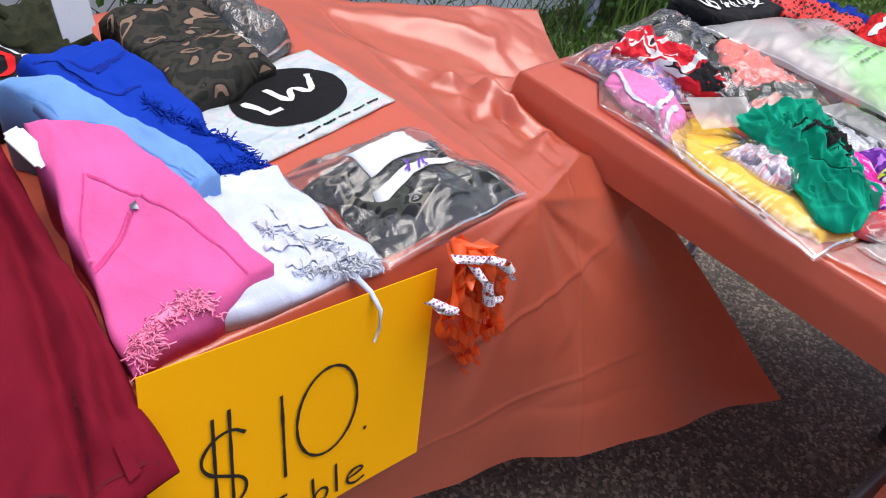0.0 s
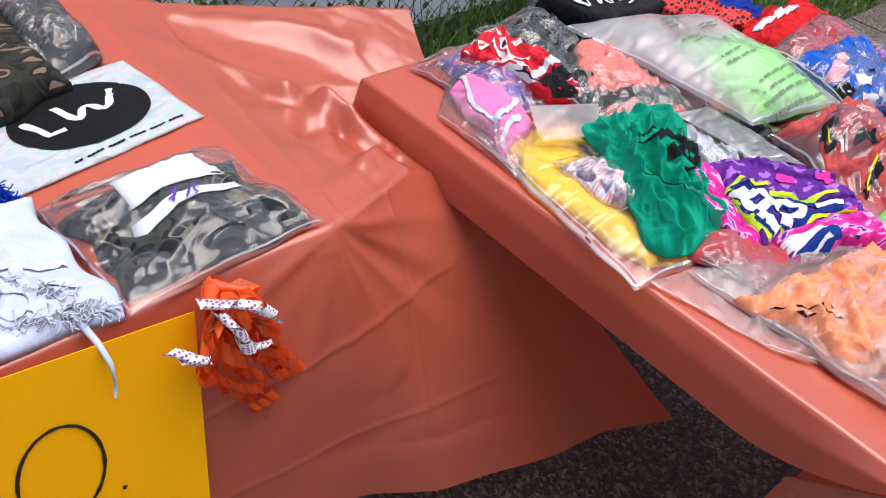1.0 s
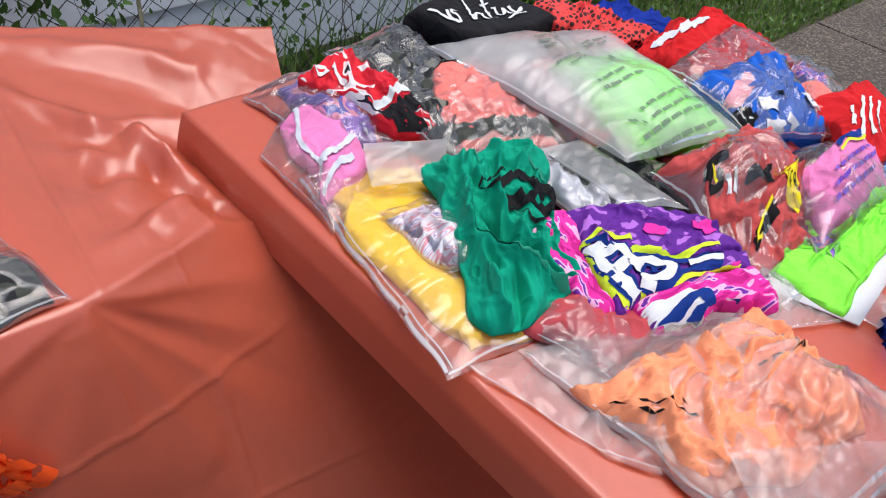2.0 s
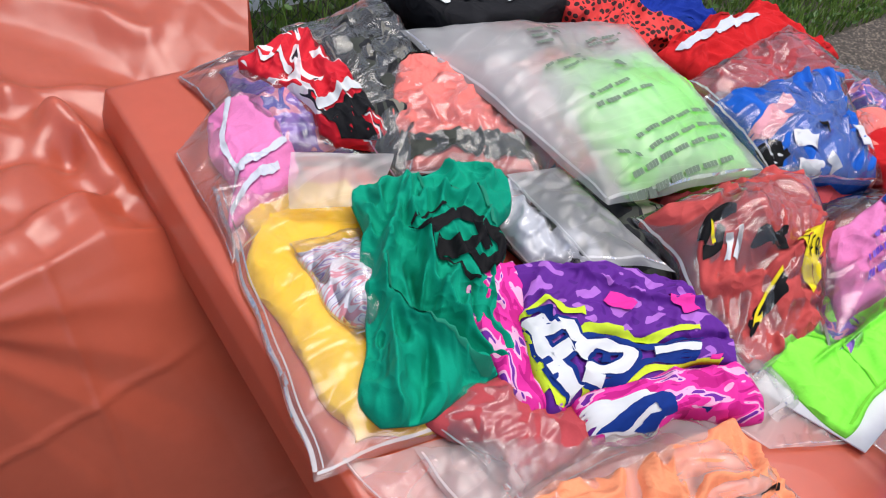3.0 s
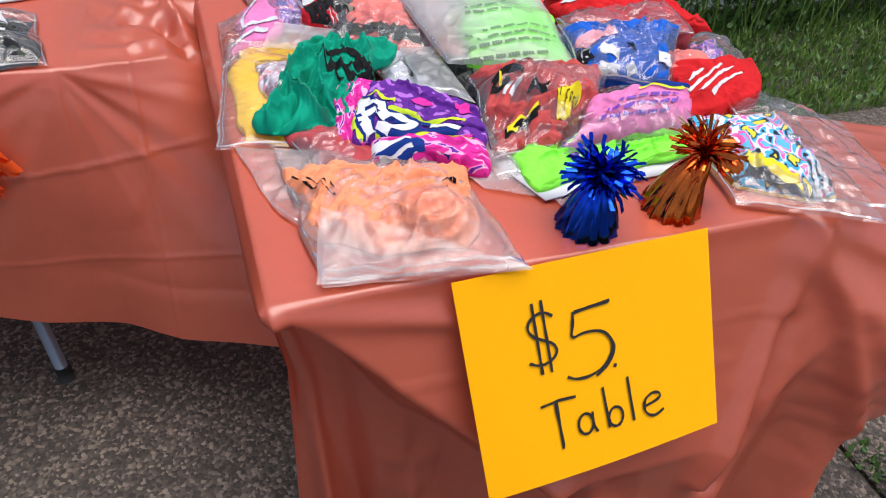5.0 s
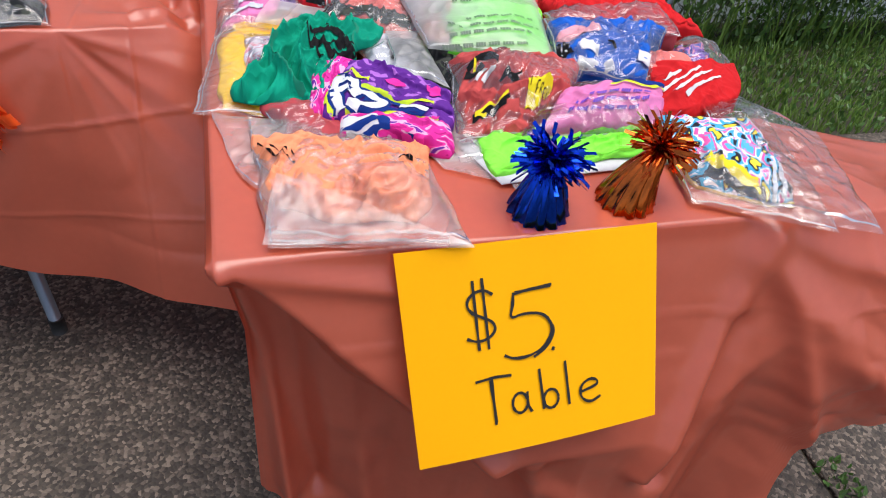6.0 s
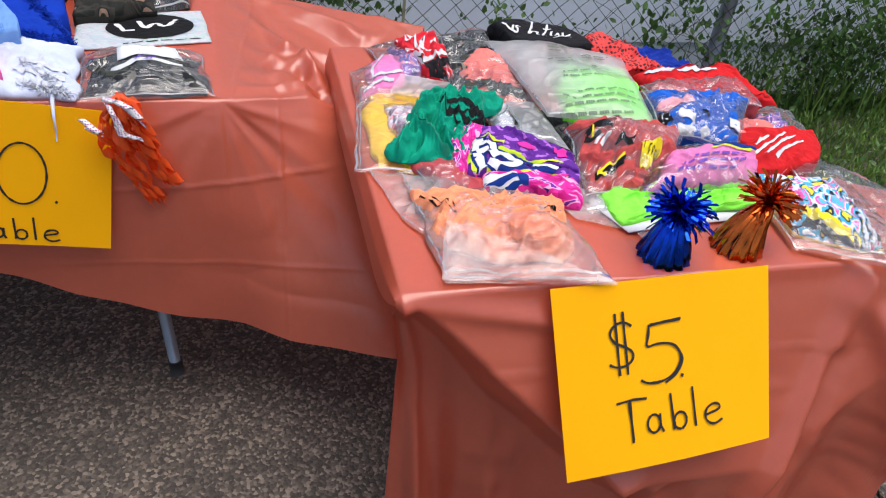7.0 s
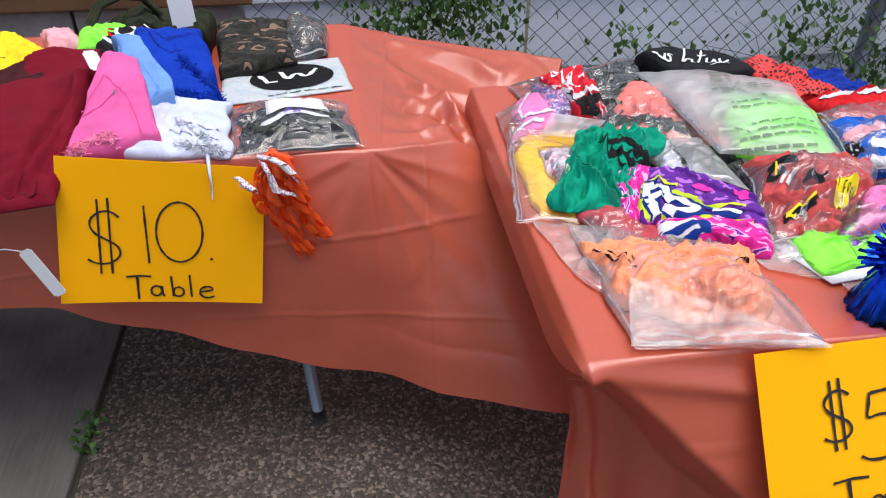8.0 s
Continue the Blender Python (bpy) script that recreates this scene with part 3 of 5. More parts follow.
leaf_cloud("vine_leaves", [(0.34, FY, 0.58, 0.13, 0.09, 760), (0.12, FY, 0.5, 0.1, 0.12, 260), (0.55, FY, 0.42, 0.06, 0.1, 60), (2.15, FY, 0.25, 0.12, 0.2, 420), (2.62, FY, 0.28, 0.2, 0.16, 1700), (3.05, FY, 0.42, 0.16, 0.16, 1200), (1.75, FY, 0.42, 0.1, 0.12, 220), (3.7, FY, 0.3, 0.4, 0.22, 1700), (1.3, FY + 0.05, 0.25, 0.22, 0.16, 110), (1.02, FY, 0.42, 0.03, 0.07, 40), (4.6, FY, 0.4, 0.7, 0.3, 1200), (0.95, FY, 0.2, 0.1, 0.1, 60)], "dark green vine leaves climbing through the fence", 11)
leaf_cloud("ground_leaves", [(1.0 + 0.17 * i, 0.69 + 0.12 * j, 0.02, 0.1, 0.014, 22) for i in range(22) for j in range(8)], "low green clover and weeds between the grass", 12, 0.024)
bm = bmesh.new()
rnd = random.Random(21)
for k in range(64):
    x = rnd.choice((rnd.gauss(2.2, 0.18), rnd.gauss(2.8, 0.4), rnd.uniform(2.2, 5.0), rnd.gauss(0.3, 0.2), rnd.gauss(1.3, 0.25)))
    p = Vector((x, FY + rnd.uniform(-0.05, 0.04), 0))
    d = Vector((rnd.uniform(-0.4, 0.4), 0, 1))
    line = []
    for i in range(9):
        line.append(p.copy())
        d += Vector((rnd.uniform(-0.5, 0.5), rnd.uniform(-0.08, 0.08), rnd.uniform(-0.25, 0.1)))
        p = p + d.normalized() * 0.075
    tube(bm, line, 0.0022, 4, False, 0.4)
tagged(part("vine_stems", bm, DRY), "thin brown vine stems tangled in the fence", "vine", kind="stuff")

for x, y in ((-0.697, 0.07), (1.47, -0.66)):
    plant = leaf_cloud("weed_plant", [(x, y, 0.012, 0.022, 0.012, 70)], "small green weed in a paving joint", int(x * 10) + 40, 0.018)
    plant["kind"], plant["category"] = "", "weed"

# low stone planter behind the long table
planter = tagged(new("stone_planter"), "low grey split-block wall with a brown timber top", "planter")
rnd = random.Random(3)
for row in range(6):
    for k in range(8):
        x0 = -2.36 + k * 0.24 + (0.12 if row % 2 else 0)
        bm = bmesh.new()
        box(bm, (x0 + 0.004, 1.05 + rnd.uniform(-0.006, 0.006), row * 0.118), (x0 + 0.235, 1.2, row * 0.118 + 0.114), 0.008)
        part("block", bm, STONE, planter)
bm = bmesh.new()
box(bm, (-2.35, 1.02, 0.708), (-0.28, 1.24, 0.80), 0.006)
part("timber_cap", bm, TIMBER, planter)

# ---- folding tables ----


def folding_table(name, label, x0, x1, y0, y1, legs):
    t = new(name)
    tagged(t, label, "table")
    bm = bmesh.new()
    box(bm, (x0, y0, 0.705), (x1, y1, 0.742), 0.008)
    part("tabletop", bm, TABLE_TOP, t)
    for x, y, dx, dy in legs:
        bm = bmesh.new()
        tube(bm, [Vector((x - dx, y - dy, 0.71)), Vector((x, y, 0.03))], 0.0135, 12)
        leg = part("leg", bm, METAL, t)
        bm = bmesh.new()
        tube(bm, [Vector((x + dx * 0.02, y, 0.045)), Vector((x + dx * 0.04, y, 0.0))], 0.017, 12)
        part("foot_cap", bm, RUBBER, leg, "black rubber foot cap")
    return t


folding_table("long_folding_table", "folding table with grey steel legs under an orange sheet", -1.75, 0.0, 0.0, 0.70, ((-0.155, 0.03, 0.03, 0.0), (-0.155, 0.62, 0.03, 0.0), (-1.55, 0.03, -0.03, 0.0), (-1.55, 0.62, -0.03, 0.0)))
folding_table("square_folding_table", "folding table with grey legs, heaped with bagged clothes", 0.245, 1.0, -0.594, 0.25, ((0.52, -0.50, 0.0, 0.02), (0.93, -0.48, 0.0, 0.02), (0.36, 0.16, 0.0, -0.02), (1.03, 0.16, 0.0, -0.02)))

# ---- orange table sheets ----
V = Vector
BACK = [(-1.9, V((-1.77, 0.705, 0.747))), (0.0, V((-0.02, 0.705, 0.747))), (0.25, V((0.18, 0.60, 0.735))), (0.5, V((0.50, 0.46, 0.725)))]
FRONT = [(-1.9, V((-1.77, -0.004, 0.747))), (0.0, V((0.0, -0.004, 0.747))), (0.1, V((0.07, 0.022, 0.738))), (0.25, V((0.17, 0.062, 0.722))), (0.4, V((0.235, 0.075, 0.685))), (0.5, V((0.32, 0.06, 0.65)))]
HEM = [(-1.9, V((-1.77, -0.04, 0.56))), (-0.6, V((-0.6, -0.05, 0.475))), (-0.32, V((-0.32, -0.055, 0.345))), (-0.15, V((-0.15, -0.06, 0.285))), (0.0, V((0.02, -0.11, 0.262))), (0.12, V((0.12, -0.15, 0.25))), (0.3, V((0.33, -0.22, 0.235))), (0.5, V((0.58, -0.29, 0.215)))]


# folds of the wind-blown end: height, from, to, half width
SHEET_FOLDS = [(0.026, 0.10, 0.15, 0.185, 0.275, 0.020), (0.028, 0.185, 0.275, 0.205, 0.235, 0.018), (0.034, 0.20, 0.24, 0.245, 0.165, 0.024),
               (-0.030, 0.09, 0.21, 0.165, 0.22, 0.028), (-0.045, 0.18, 0.16, 0.225, 0.10, 0.030), (0.026, 0.04, 0.055, 0.225, 0.15, 0.016),
               (0.020, 0.02, 0.55, 0.15, 0.33, 0.022), (0.022, 0.15, 0.33, 0.30, 0.30, 0.022), (-0.016, 0.18, 0.46, 0.32, 0.34, 0.03),
               (0.016, 0.10, 0.60, 0.34, 0.42, 0.02), (0.012, 0.02, 0.03, 0.06, 0.42, 0.02), (0.014, 0.015, 0.02, 0.11, 0.26, 0.02)]
# folds that fan out from the table's corner down the hanging side: height, angle, length, half width
CORNER_FANS = [(0.009, 24, 0.34, 0.020), (0.005, 38, 0.48, 0.026), (0.005, 55, 0.30, 0.014), (0.005, 72, 0.46, 0.03), (0.004, 90, 0.24, 0.012),
               (0.007, 112, 0.40, 0.026), (0.004, 133, 0.22, 0.014), (-0.006, 47, 0.42, 0.026), (0.006, 160, 0.26, 0.012), (0.006, 8, 0.26, 0.016)]


def ease(t, a, b):
    k = max(0.0, min(1.0, (t - a) / (b - a)))
    return k * k * (3 - 2 * k)


def crest(x, y, x0, y0, x1, y1, w):
    dx, dy = x1 - x0, y1 - y0
    k = max(0.0, min(1.0, ((x - x0) * dx + (y - y0) * dy) / (dx * dx + dy * dy)))
    d = math.hypot(x - x0 - k * dx, y - y0 - k * dy) / w
    return math.exp(-d * d) * (0.35 + 0.65 * k)


def fan(x, y, angle, length, w):
    """A tapering fold that starts sharp at a point and widens and dies away along its length."""
    c, n = math.cos(radians(angle)), math.sin(radians(angle))
    along, across = x * c + y * n, y * c - x * n
    if along <= 0:
        return 0.0
    k = along / length
    return math.exp(-abs(across / (w * (0.25 + k))) ** 1.5) * min(1, 6 * k) * max(0.0, 1 - k) ** 0.7


def pressed(t):
    """The sharp line left where the sheet was folded in its packet."""
    return max(0.0, 1 - abs(t) / 0.006)


def long_sheet(u, v):
    s = -1.9 + 1.9 * u / 0.5 if u < 0.5 else (u - 0.5) / 0.5 * 0.5
    b, f, h = lerp_curve(BACK, s), lerp_curve(FRONT, s), lerp_curve(HEM, s)
    if v < 0.1:
        k = 1 - v / 0.1
        p = b + V((0.02 * k, 0.02 * math.sin(k * 1.5), -0.2 * k))
    elif v < 0.5:
        k = (v - 0.1) / 0.4
        p = b.lerp(f, k)
        w = max(0.0, min(1.0, s / 0.16))
        p.z += -0.025 * w * math.sin(math.pi * k) + 0.0012 * noise.noise((p.x * 9, p.y * 9, 1.0))
        wx, wy = p.x + 0.012 * noise.noise((p.x * 14, p.y * 14, 3.0)), p.y + 0.012 * noise.noise((p.x * 14, p.y * 14, 9.0))
        near = 1 - 0.5 * max(0.0, min(1.0, (k - 0.85) / 0.15))
        p.z += 1.1 * w * near * (1 - ease(p.x, 0.185, 0.232) * (1 - ease(p.y, 0.24, 0.32))) * sum(hgt * crest(wx, wy, *seg) for hgt, *seg in SHEET_FOLDS)
        p.z += 0.008 * w * crumple(p.x * 0.36, p.y * 0.36, 2.3) + 0.0012 * crumple(p.x * 0.5, p.y * 0.5, 6.1)
        p.z += 0.002 * (pressed(p.y - 0.33) + pressed(p.x - 0.02 - 0.1 * p.y))
    else:
        k = (v - 0.5) / 0.5
        p = f.lerp(h, k)
        belly = math.sin(math.pi * k ** 0.7)
        p.y -= 0.018 * belly
        p.y += k * 0.007 * (math.sin(s * 17 + 1.0 + 0.6 * k) + 0.6 * math.sin(s * 31 + 2))
        drop = 0.747 - p.z
        p.y -= sum(hgt * fan(p.x, drop, *seg) for hgt, *seg in CORNER_FANS)
        p.y += 0.007 * min(1, max(0.0, s + 0.1) * 4) * math.sin(math.pi * k) * ridges(p.x * 2.2 - drop, drop * 2.5, 7.0, 0.8, 1.3)
        p.y += 0.0022 * min(1, k * 4) * crumple(p.x * 0.25, p.z * 0.25, 4.7)
        p.y -= 0.0025 * (pressed(drop - 0.155 + 0.06 * p.x) + 0.7 * pressed(drop - 0.33) + 0.7 * pressed(p.x - 0.11))
        if k < 0.06:
            p.z += 0.0015
    if v < 0.52:
        k = max(0.0, min(1.0, (p.x - 0.205) / 0.03)) * max(0.0, min(1.0, (0.30 - p.y) / 0.05))
        k = k * k * (3 - 2 * k)
        p.z = min(p.z, 0.83 - 0.10 * k)
        if p.x > 0.222 and p.y < 0.27:
            p.z = min(p.z, 0.70)
    return p


sheet = part("orange_table_sheet", grid_mesh(long_sheet, 300, 210), ORANGE_CLOTH)
tagged(sheet, "translucent orange plastic table sheet blown by the wind, creased", "tablecloth", "orange plastic table sheets")

X0, X1, Y0, Y1 = 0.238, 1.006, -0.602, 0.256


# long folds of the hanging front: depth, from and to as distances along the edge and down, half width
FRONT_FOLDS = [(0.030, 0.0, 0.02, 0.05, 0.62, 0.018), (-0.03, 0.07, 0.16, 0.12, 0.62, 0.03), (0.016, 0.16, 0.2, 0.20, 0.62, 0.02), (0.03, 0.34, 0.33, 0.62, 0.62, 0.03),
               (0.026, 0.42, 0.36, 0.46, 0.62, 0.016), (0.02, 0.76, 0.02, 0.60, 0.40, 0.022), (-0.03, 0.72, 0.16, 0.64, 0.44, 0.020), (0.022, 0.74, 0.05, 1.05, 0.30, 0.03),
               (0.016, 0.76, 0.02, 0.92, 0.40, 0.02), (0.014, 0.76, 0.02, 1.2, 0.14, 0.02), (0.014, 0.03, 0.02, 0.5, 0.10, 0.014)]


def square_sheet(u, v):
    left, right, back = 0.085, 0.44, 0.32
    wide, deep = X1 - X0, Y1 - Y0
    a = -left + (wide + left + right) * u
    front = 0.66 - 0.28 * ease(a, 0.84, 0.92) + 0.03 * math.sin(9 * a)
    b = -back + (deep + back) * v / 0.64 if v < 0.64 else deep + front * (v - 0.64) / 0.36
    la, ra = max(0.0, -a), max(0.0, a - wide)
    ba, fa = max(0.0, -b), max(0.0, b - deep)
    x, y = min(X1, X0 + max(0.0, a)), max(Y0, Y1 - max(0.0, b))
    z = 0.7475 + 0.0012 * noise.noise((x * 12, y * 12, 2.0)) + 0.0012 * (pressed(x - 0.62) + pressed(y + 0.3))
    x -= 0.01 * min(1, la * 30)
    la *= 1 - 0.8 * max(0.0, min(1.0, (Y0 + 0.16 - y) / 0.16)) ** 2
    z -= la
    if ra:
        # the side hangs at the back and is blown out level towards the front
        k = ra / right
        turn = 0.5 * math.pi * (0.06 + 0.90 * ease(y, -0.10, -0.36))
        x += ra * math.sin(turn)
        z -= ra * math.cos(turn) + 0.05 * k * k
        z += 0.016 * k * math.sin(4 * k + 11 * y) + 0.007 * min(1, 5 * k) * ridges(x * 3.5, y * 5, 2.0, 0.7, 1.5)
        if ba:
            y -= 0.3 * ba * k
    if fa:
        d = fa
        crest_at = max(0.02, min(0.33, 0.95 * a) if a < 0.66 else 0.33 - 1.0 * (a - 0.66))
        past = max(0.0, d - crest_at)
        inward = min(0.085, past * 0.9) * max(0.0, min(1.0, (0.50 - a) / 0.1)) if a < 0.5 else 0.0
        side = ease(a, wide - 0.04, wide + 0.12)
        y -= (0.42 * min(d, crest_at) - inward - 0.004 * min(1, d * 40)) * (1 - side) + side * (0.30 * d + 0.05 * math.sin(min(1.0, d / 0.4) * math.pi))
        y += (0.010 * math.sin(a * 23 + 0.8 + 3 * d) + 0.012 * ridges(a * 5, d * 1.2, 4.0, 0.5, 0.5)) * min(1.0, past * 4) * (1 - side)
        y += 0.0025 * min(1.0, d * 6) * crumple(a * 0.4, d * 0.4, 8.2) + 0.006 * side * min(1, 5 * d) * ridges(a * 4, d * 5, 6.0, 1.0, 1.4)
        y -= 1.3 * sum(hgt * crest(a, d, *seg) for hgt, *seg in FRONT_FOLDS) + 0.002 * (pressed(d - 0.13) + pressed(a - 0.25))
        z -= d * 0.97
        c = max(0.0, 1 - max(0.0, a) / 0.14)
        x += 0.035 * c * min(1, d / 0.22)
        if la:
            z += min(la, d)
            y += 0.4 * la * min(1, d * 5)
    if ba:
        y += 0.03 * math.sin(min(1, ba * 8) * 1.5)
        z -= ba
    return V((x, y, max(0.012, z)))


sheet2 = part("orange_table_sheet", grid_mesh(square_sheet, 230, 250), ORANGE_CLOTH)
tagged(sheet2, "translucent orange plastic table sheet hanging in long folds", "tablecloth", "orange plastic table sheets")

# ---- price signs ----


def price_sign(corners, lines, bend):
    q = [V(c) for c in corners]
    nrm = (q[1] - q[0]).cross(q[3] - q[0]).normalized()
    if nrm.y > 0:
        nrm = -nrm

    def place(a, b, lift=0.0):
        u, v = a / 0.356, b / 0.28
        return mixq(q, u, v) + nrm * (bend * math.sin(math.pi * u) * v + lift)

    bm = grid_mesh(lambda u, v: place(u * 0.356, v * 0.28), 24, 16, 0.0012)
    sign = part("price_sign", bm, YELLOW_BOARD)
    sign.data.polygons.foreach_set("use_smooth", [False] * len(sign.data.polygons))
    mark = part("lettering", stroke_mesh(lines, lambda a, b: place(a, b, 0.0022), 0.0044), INK, sign, "black marker hand lettering")
    return sign


def sc(lines, sx=0.356, sy=0.28):
    return [[(x * sx, y * sy) for x, y in l] for l in lines]


def dollar(cx, cy, w, h):
    s = [(cx + w * x, cy + h * y) for x, y in ((0.8, -0.62), (0.3, -0.82), (-0.4, -0.75), (-0.85, -0.45), (-0.6, -0.12), (0.1, 0.08), (0.75, 0.28), (0.85, 0.58), (0.3, 0.82), (-0.4, 0.85), (-0.95, 0.7))]
    return [s, [(cx - 0.35 * w, cy - 1.15 * h), (cx - 0.25 * w, cy + 1.15 * h)], [(cx + 0.22 * w, cy - 1.2 * h), (cx + 0.35 * w, cy + 1.15 * h)]]


def word_table(x, y, w, h):
    """The word, hand-lettered, in a box."""
    p = lambda a, b: (x + w * a, y + h * b)
    e = lambda cx, cy, rx, ry, a0, a1: [p(cx + rx * math.cos(radians(a)), cy + ry * math.sin(radians(a))) for a in range(a0, a1 + 1, 20)]
    return [[p(0, 0.10), p(0.15, 0.06), p(0.28, 0.08)], [p(0.125, 0.06), p(0.13, 0.5), p(0.135, 1.0)], [p(0.115, 0.1), p(0.14, 0.95)],
            e(0.335, 0.66, 0.06, 0.20, 0, 360), [p(0.395, 0.46), p(0.40, 0.75), p(0.425, 0.88)],
            [p(0.50, 0.06), p(0.525, 0.88)], e(0.585, 0.70, 0.06, 0.19, 0, 360),
            [p(0.71, 0.0), p(0.735, 0.9)],
            [p(0.83, 0.70), p(0.98, 0.62), p(0.97, 0.50), p(0.90, 0.46), p(0.83, 0.58), p(0.83, 0.82), p(0.91, 0.96), p(1.0, 0.86)]]


dot = lambda x, y: [[(x, y), (x + 0.012, y + 0.006)], [(x + 0.01, y - 0.004), (x + 0.003, y + 0.012)]]
five = [[(0.415, 0.242), (0.41, 0.30), (0.395, 0.365), (0.45, 0.345), (0.53, 0.36), (0.562, 0.43), (0.54, 0.51), (0.47, 0.555), (0.40, 0.555), (0.365, 0.53)], [(0.412, 0.25), (0.48, 0.237), (0.564, 0.229)], [(0.42, 0.243), (0.56, 0.235)],
        [(0.55, 0.40), (0.568, 0.45), (0.545, 0.515), (0.48, 0.563)]]
sign5 = price_sign([(0.446, -0.616, 0.751), (0.804, -0.606, 0.757), (0.798, -0.757, 0.538), (0.466, -0.766, 0.510)],
                   sc(dollar(0.287, 0.325, 0.062, 0.142) + five + dot(0.553, 0.535) + word_table(0.245, 0.61, 0.505, 0.245)), 0.006)
tagged(sign5, "yellow poster-board sign reading $5. Table in black marker", "sign", "price signs")
ten = [[(0.406, 0.299), (0.427, 0.708)], [(0.578 + 0.115 * math.cos(radians(a)), 0.48 + 0.215 * math.sin(radians(a))) for a in range(-60, 301, 15)]]
sign10 = price_sign([(-0.53, -0.036, 0.79), (-0.186, -0.03, 0.738), (-0.222, -0.085, 0.473), (-0.572, -0.105, 0.527)],
                    sc(dollar(0.218, 0.525, 0.088, 0.225) + ten + dot(0.73, 0.665) + word_table(0.311, 0.79, 0.44, 0.185)), -0.008)
tagged(sign10, "yellow poster-board sign reading $10. Table in black marker", "sign", "price signs")

# ---- clothes on the long table ----
TT = 0.7485
SH = "folded shorts"
white, w_top = garment("shorts", "white ripped denim shorts with frayed hems lying folded", "shorts", WHITE_DENIM, [(-0.46, 0.20), (-0.26, 0.19), (-0.245, -0.005), (-0.46, 0.0)], (0.80, 0.765, 0.75, 0.765), 0.022, 4.0, SH, floor=TT, fold=0.007, freq=20)
blue, b_top = garment("shorts", "royal blue denim shorts with frayed hems", "shorts", ROYAL, [(-0.47, 0.40), (-0.335, 0.45), (-0.275, 0.19), (-0.40, 0.17)], (0.845, 0.825, 0.755, 0.80), 0.03, 3.0, SH, floor=TT, fold=0.004, freq=18, puff=0.3)
denim, d_top = garment("shorts", "light blue denim shorts folded over", "shorts", LIGHT_DENIM, [(-0.50, 0.355), (-0.44, 0.335), (-0.345, 0.15), (-0.41, 0.12)], (0.85, 0.855, 0.815, 0.80), 0.02, 2.0, SH, floor=TT, fold=0.003, freq=16, puff=0.3)
pink, p_top = garment("shorts", "pink denim shorts with frayed hems lying folded", "shorts", PINK, [(-0.50, 0.275), (-0.425, 0.225), (-0.365, 0.022), (-0.525, -0.012)], (0.85, 0.852, 0.788, 0.762), 0.020, 1.0, SH, floor=TT, fold=0.0035, freq=13, puff=0.25, ragged=0.008)
FRAY_PINK = cloth("pink_thread", (0.85, 0.25, 0.42))
PINK_SEAM, BLUE_SEAM, DENIM_SEAM = cloth("pink_seam", (0.6, 0.06, 0.22)), cloth("blue_seam", (0.003, 0.02, 0.24)), cloth("denim_seam", (0.1, 0.24, 0.55))
band("waist_seam", p_top, [[(0.28, 0.32), (0.05, 0.52), (0.02, 0.63)]], 0.014, PINK_SEAM, pink, 0.0012, 3)
band("side_seam", p_top, [[(0.3, 0.33), (0.64, 0.5), (0.79, 0.8), (0.81, 0.98)]], 0.016, PINK_SEAM, pink, 0.0012, 3)
band("pocket_seam", p_top, [[(0.46, 0.52), (0.28, 0.6), (0.08, 0.64), (0.02, 0.65)]], 0.016, PINK_SEAM, pink, 0.0012, 3)
band("pocket_seam", p_top, [[(0.44, 0.51), (0.25, 0.59), (0.07, 0.63), (0.02, 0.64)]], 0.008, PINK_SEAM, pink, 0.0012, 2)
band("belt_loop", p_top, [[(0.02, 0.61), (0.02, 0.62)]], 0.07, PINK, pink, 0.005)
band("rivet", p_top, [[(0.46, 0.51), (0.51, 0.52)]], 0.035, METAL, pink, 0.004, label="small silver rivet")
band("torn_edge", p_top, [[(0.06, 0.96), (0.16, 0.95), (0.4, 0.93), (0.46, 0.96), (0.52, 0.98)]], 0.045, FRAY_PINK, pink, 0.002, 3, "frayed torn edge")
band("waistband", b_top, [[(0.07, 0.1), (0.29, 0.14), (0.42, 0.27), (0.87, 0.2)]], 0.016, BLUE_SEAM, blue, 0.001, 3)
band("pocket_seam", b_top, [[(0.22, 0.17), (0.26, 0.33), (0.44, 0.41), (0.65, 0.41)]], 0.02, BLUE_SEAM, blue, 0.001, 3)
band("pocket_seam", b_top, [[(0.43, 0.27), (0.66, 0.24), (0.87, 0.2)]], 0.014, BLUE_SEAM, blue, 0.001, 3)
band("belt_loop", b_top, [[(0.25, 0.15), (0.3, 0.33)]], 0.05, ROYAL, blue, 0.004)
band("side_seam", d_top, [[(0.14, 0.4), (0.46, 0.53), (0.55, 0.78), (0.53, 0.98)]], 0.035, DENIM_SEAM, denim, 0.001, 3)
band("hem", d_top, [[(0.6, 0.85), (0.62, 0.97), (0.34, 0.98)]], 0.03, DENIM_SEAM, denim, 0.001, 3)
band("waistband", d_top, [[(0.02, 0.15), (0.12, 0.27), (0.02, 0.39)]], 0.035, DENIM_SEAM, denim, 0.001, 3)
band("belt_loop", d_top, [[(0.02, 0.23), (0.02, 0.44)]], 0.10, LIGHT_DENIM, denim, 0.004)


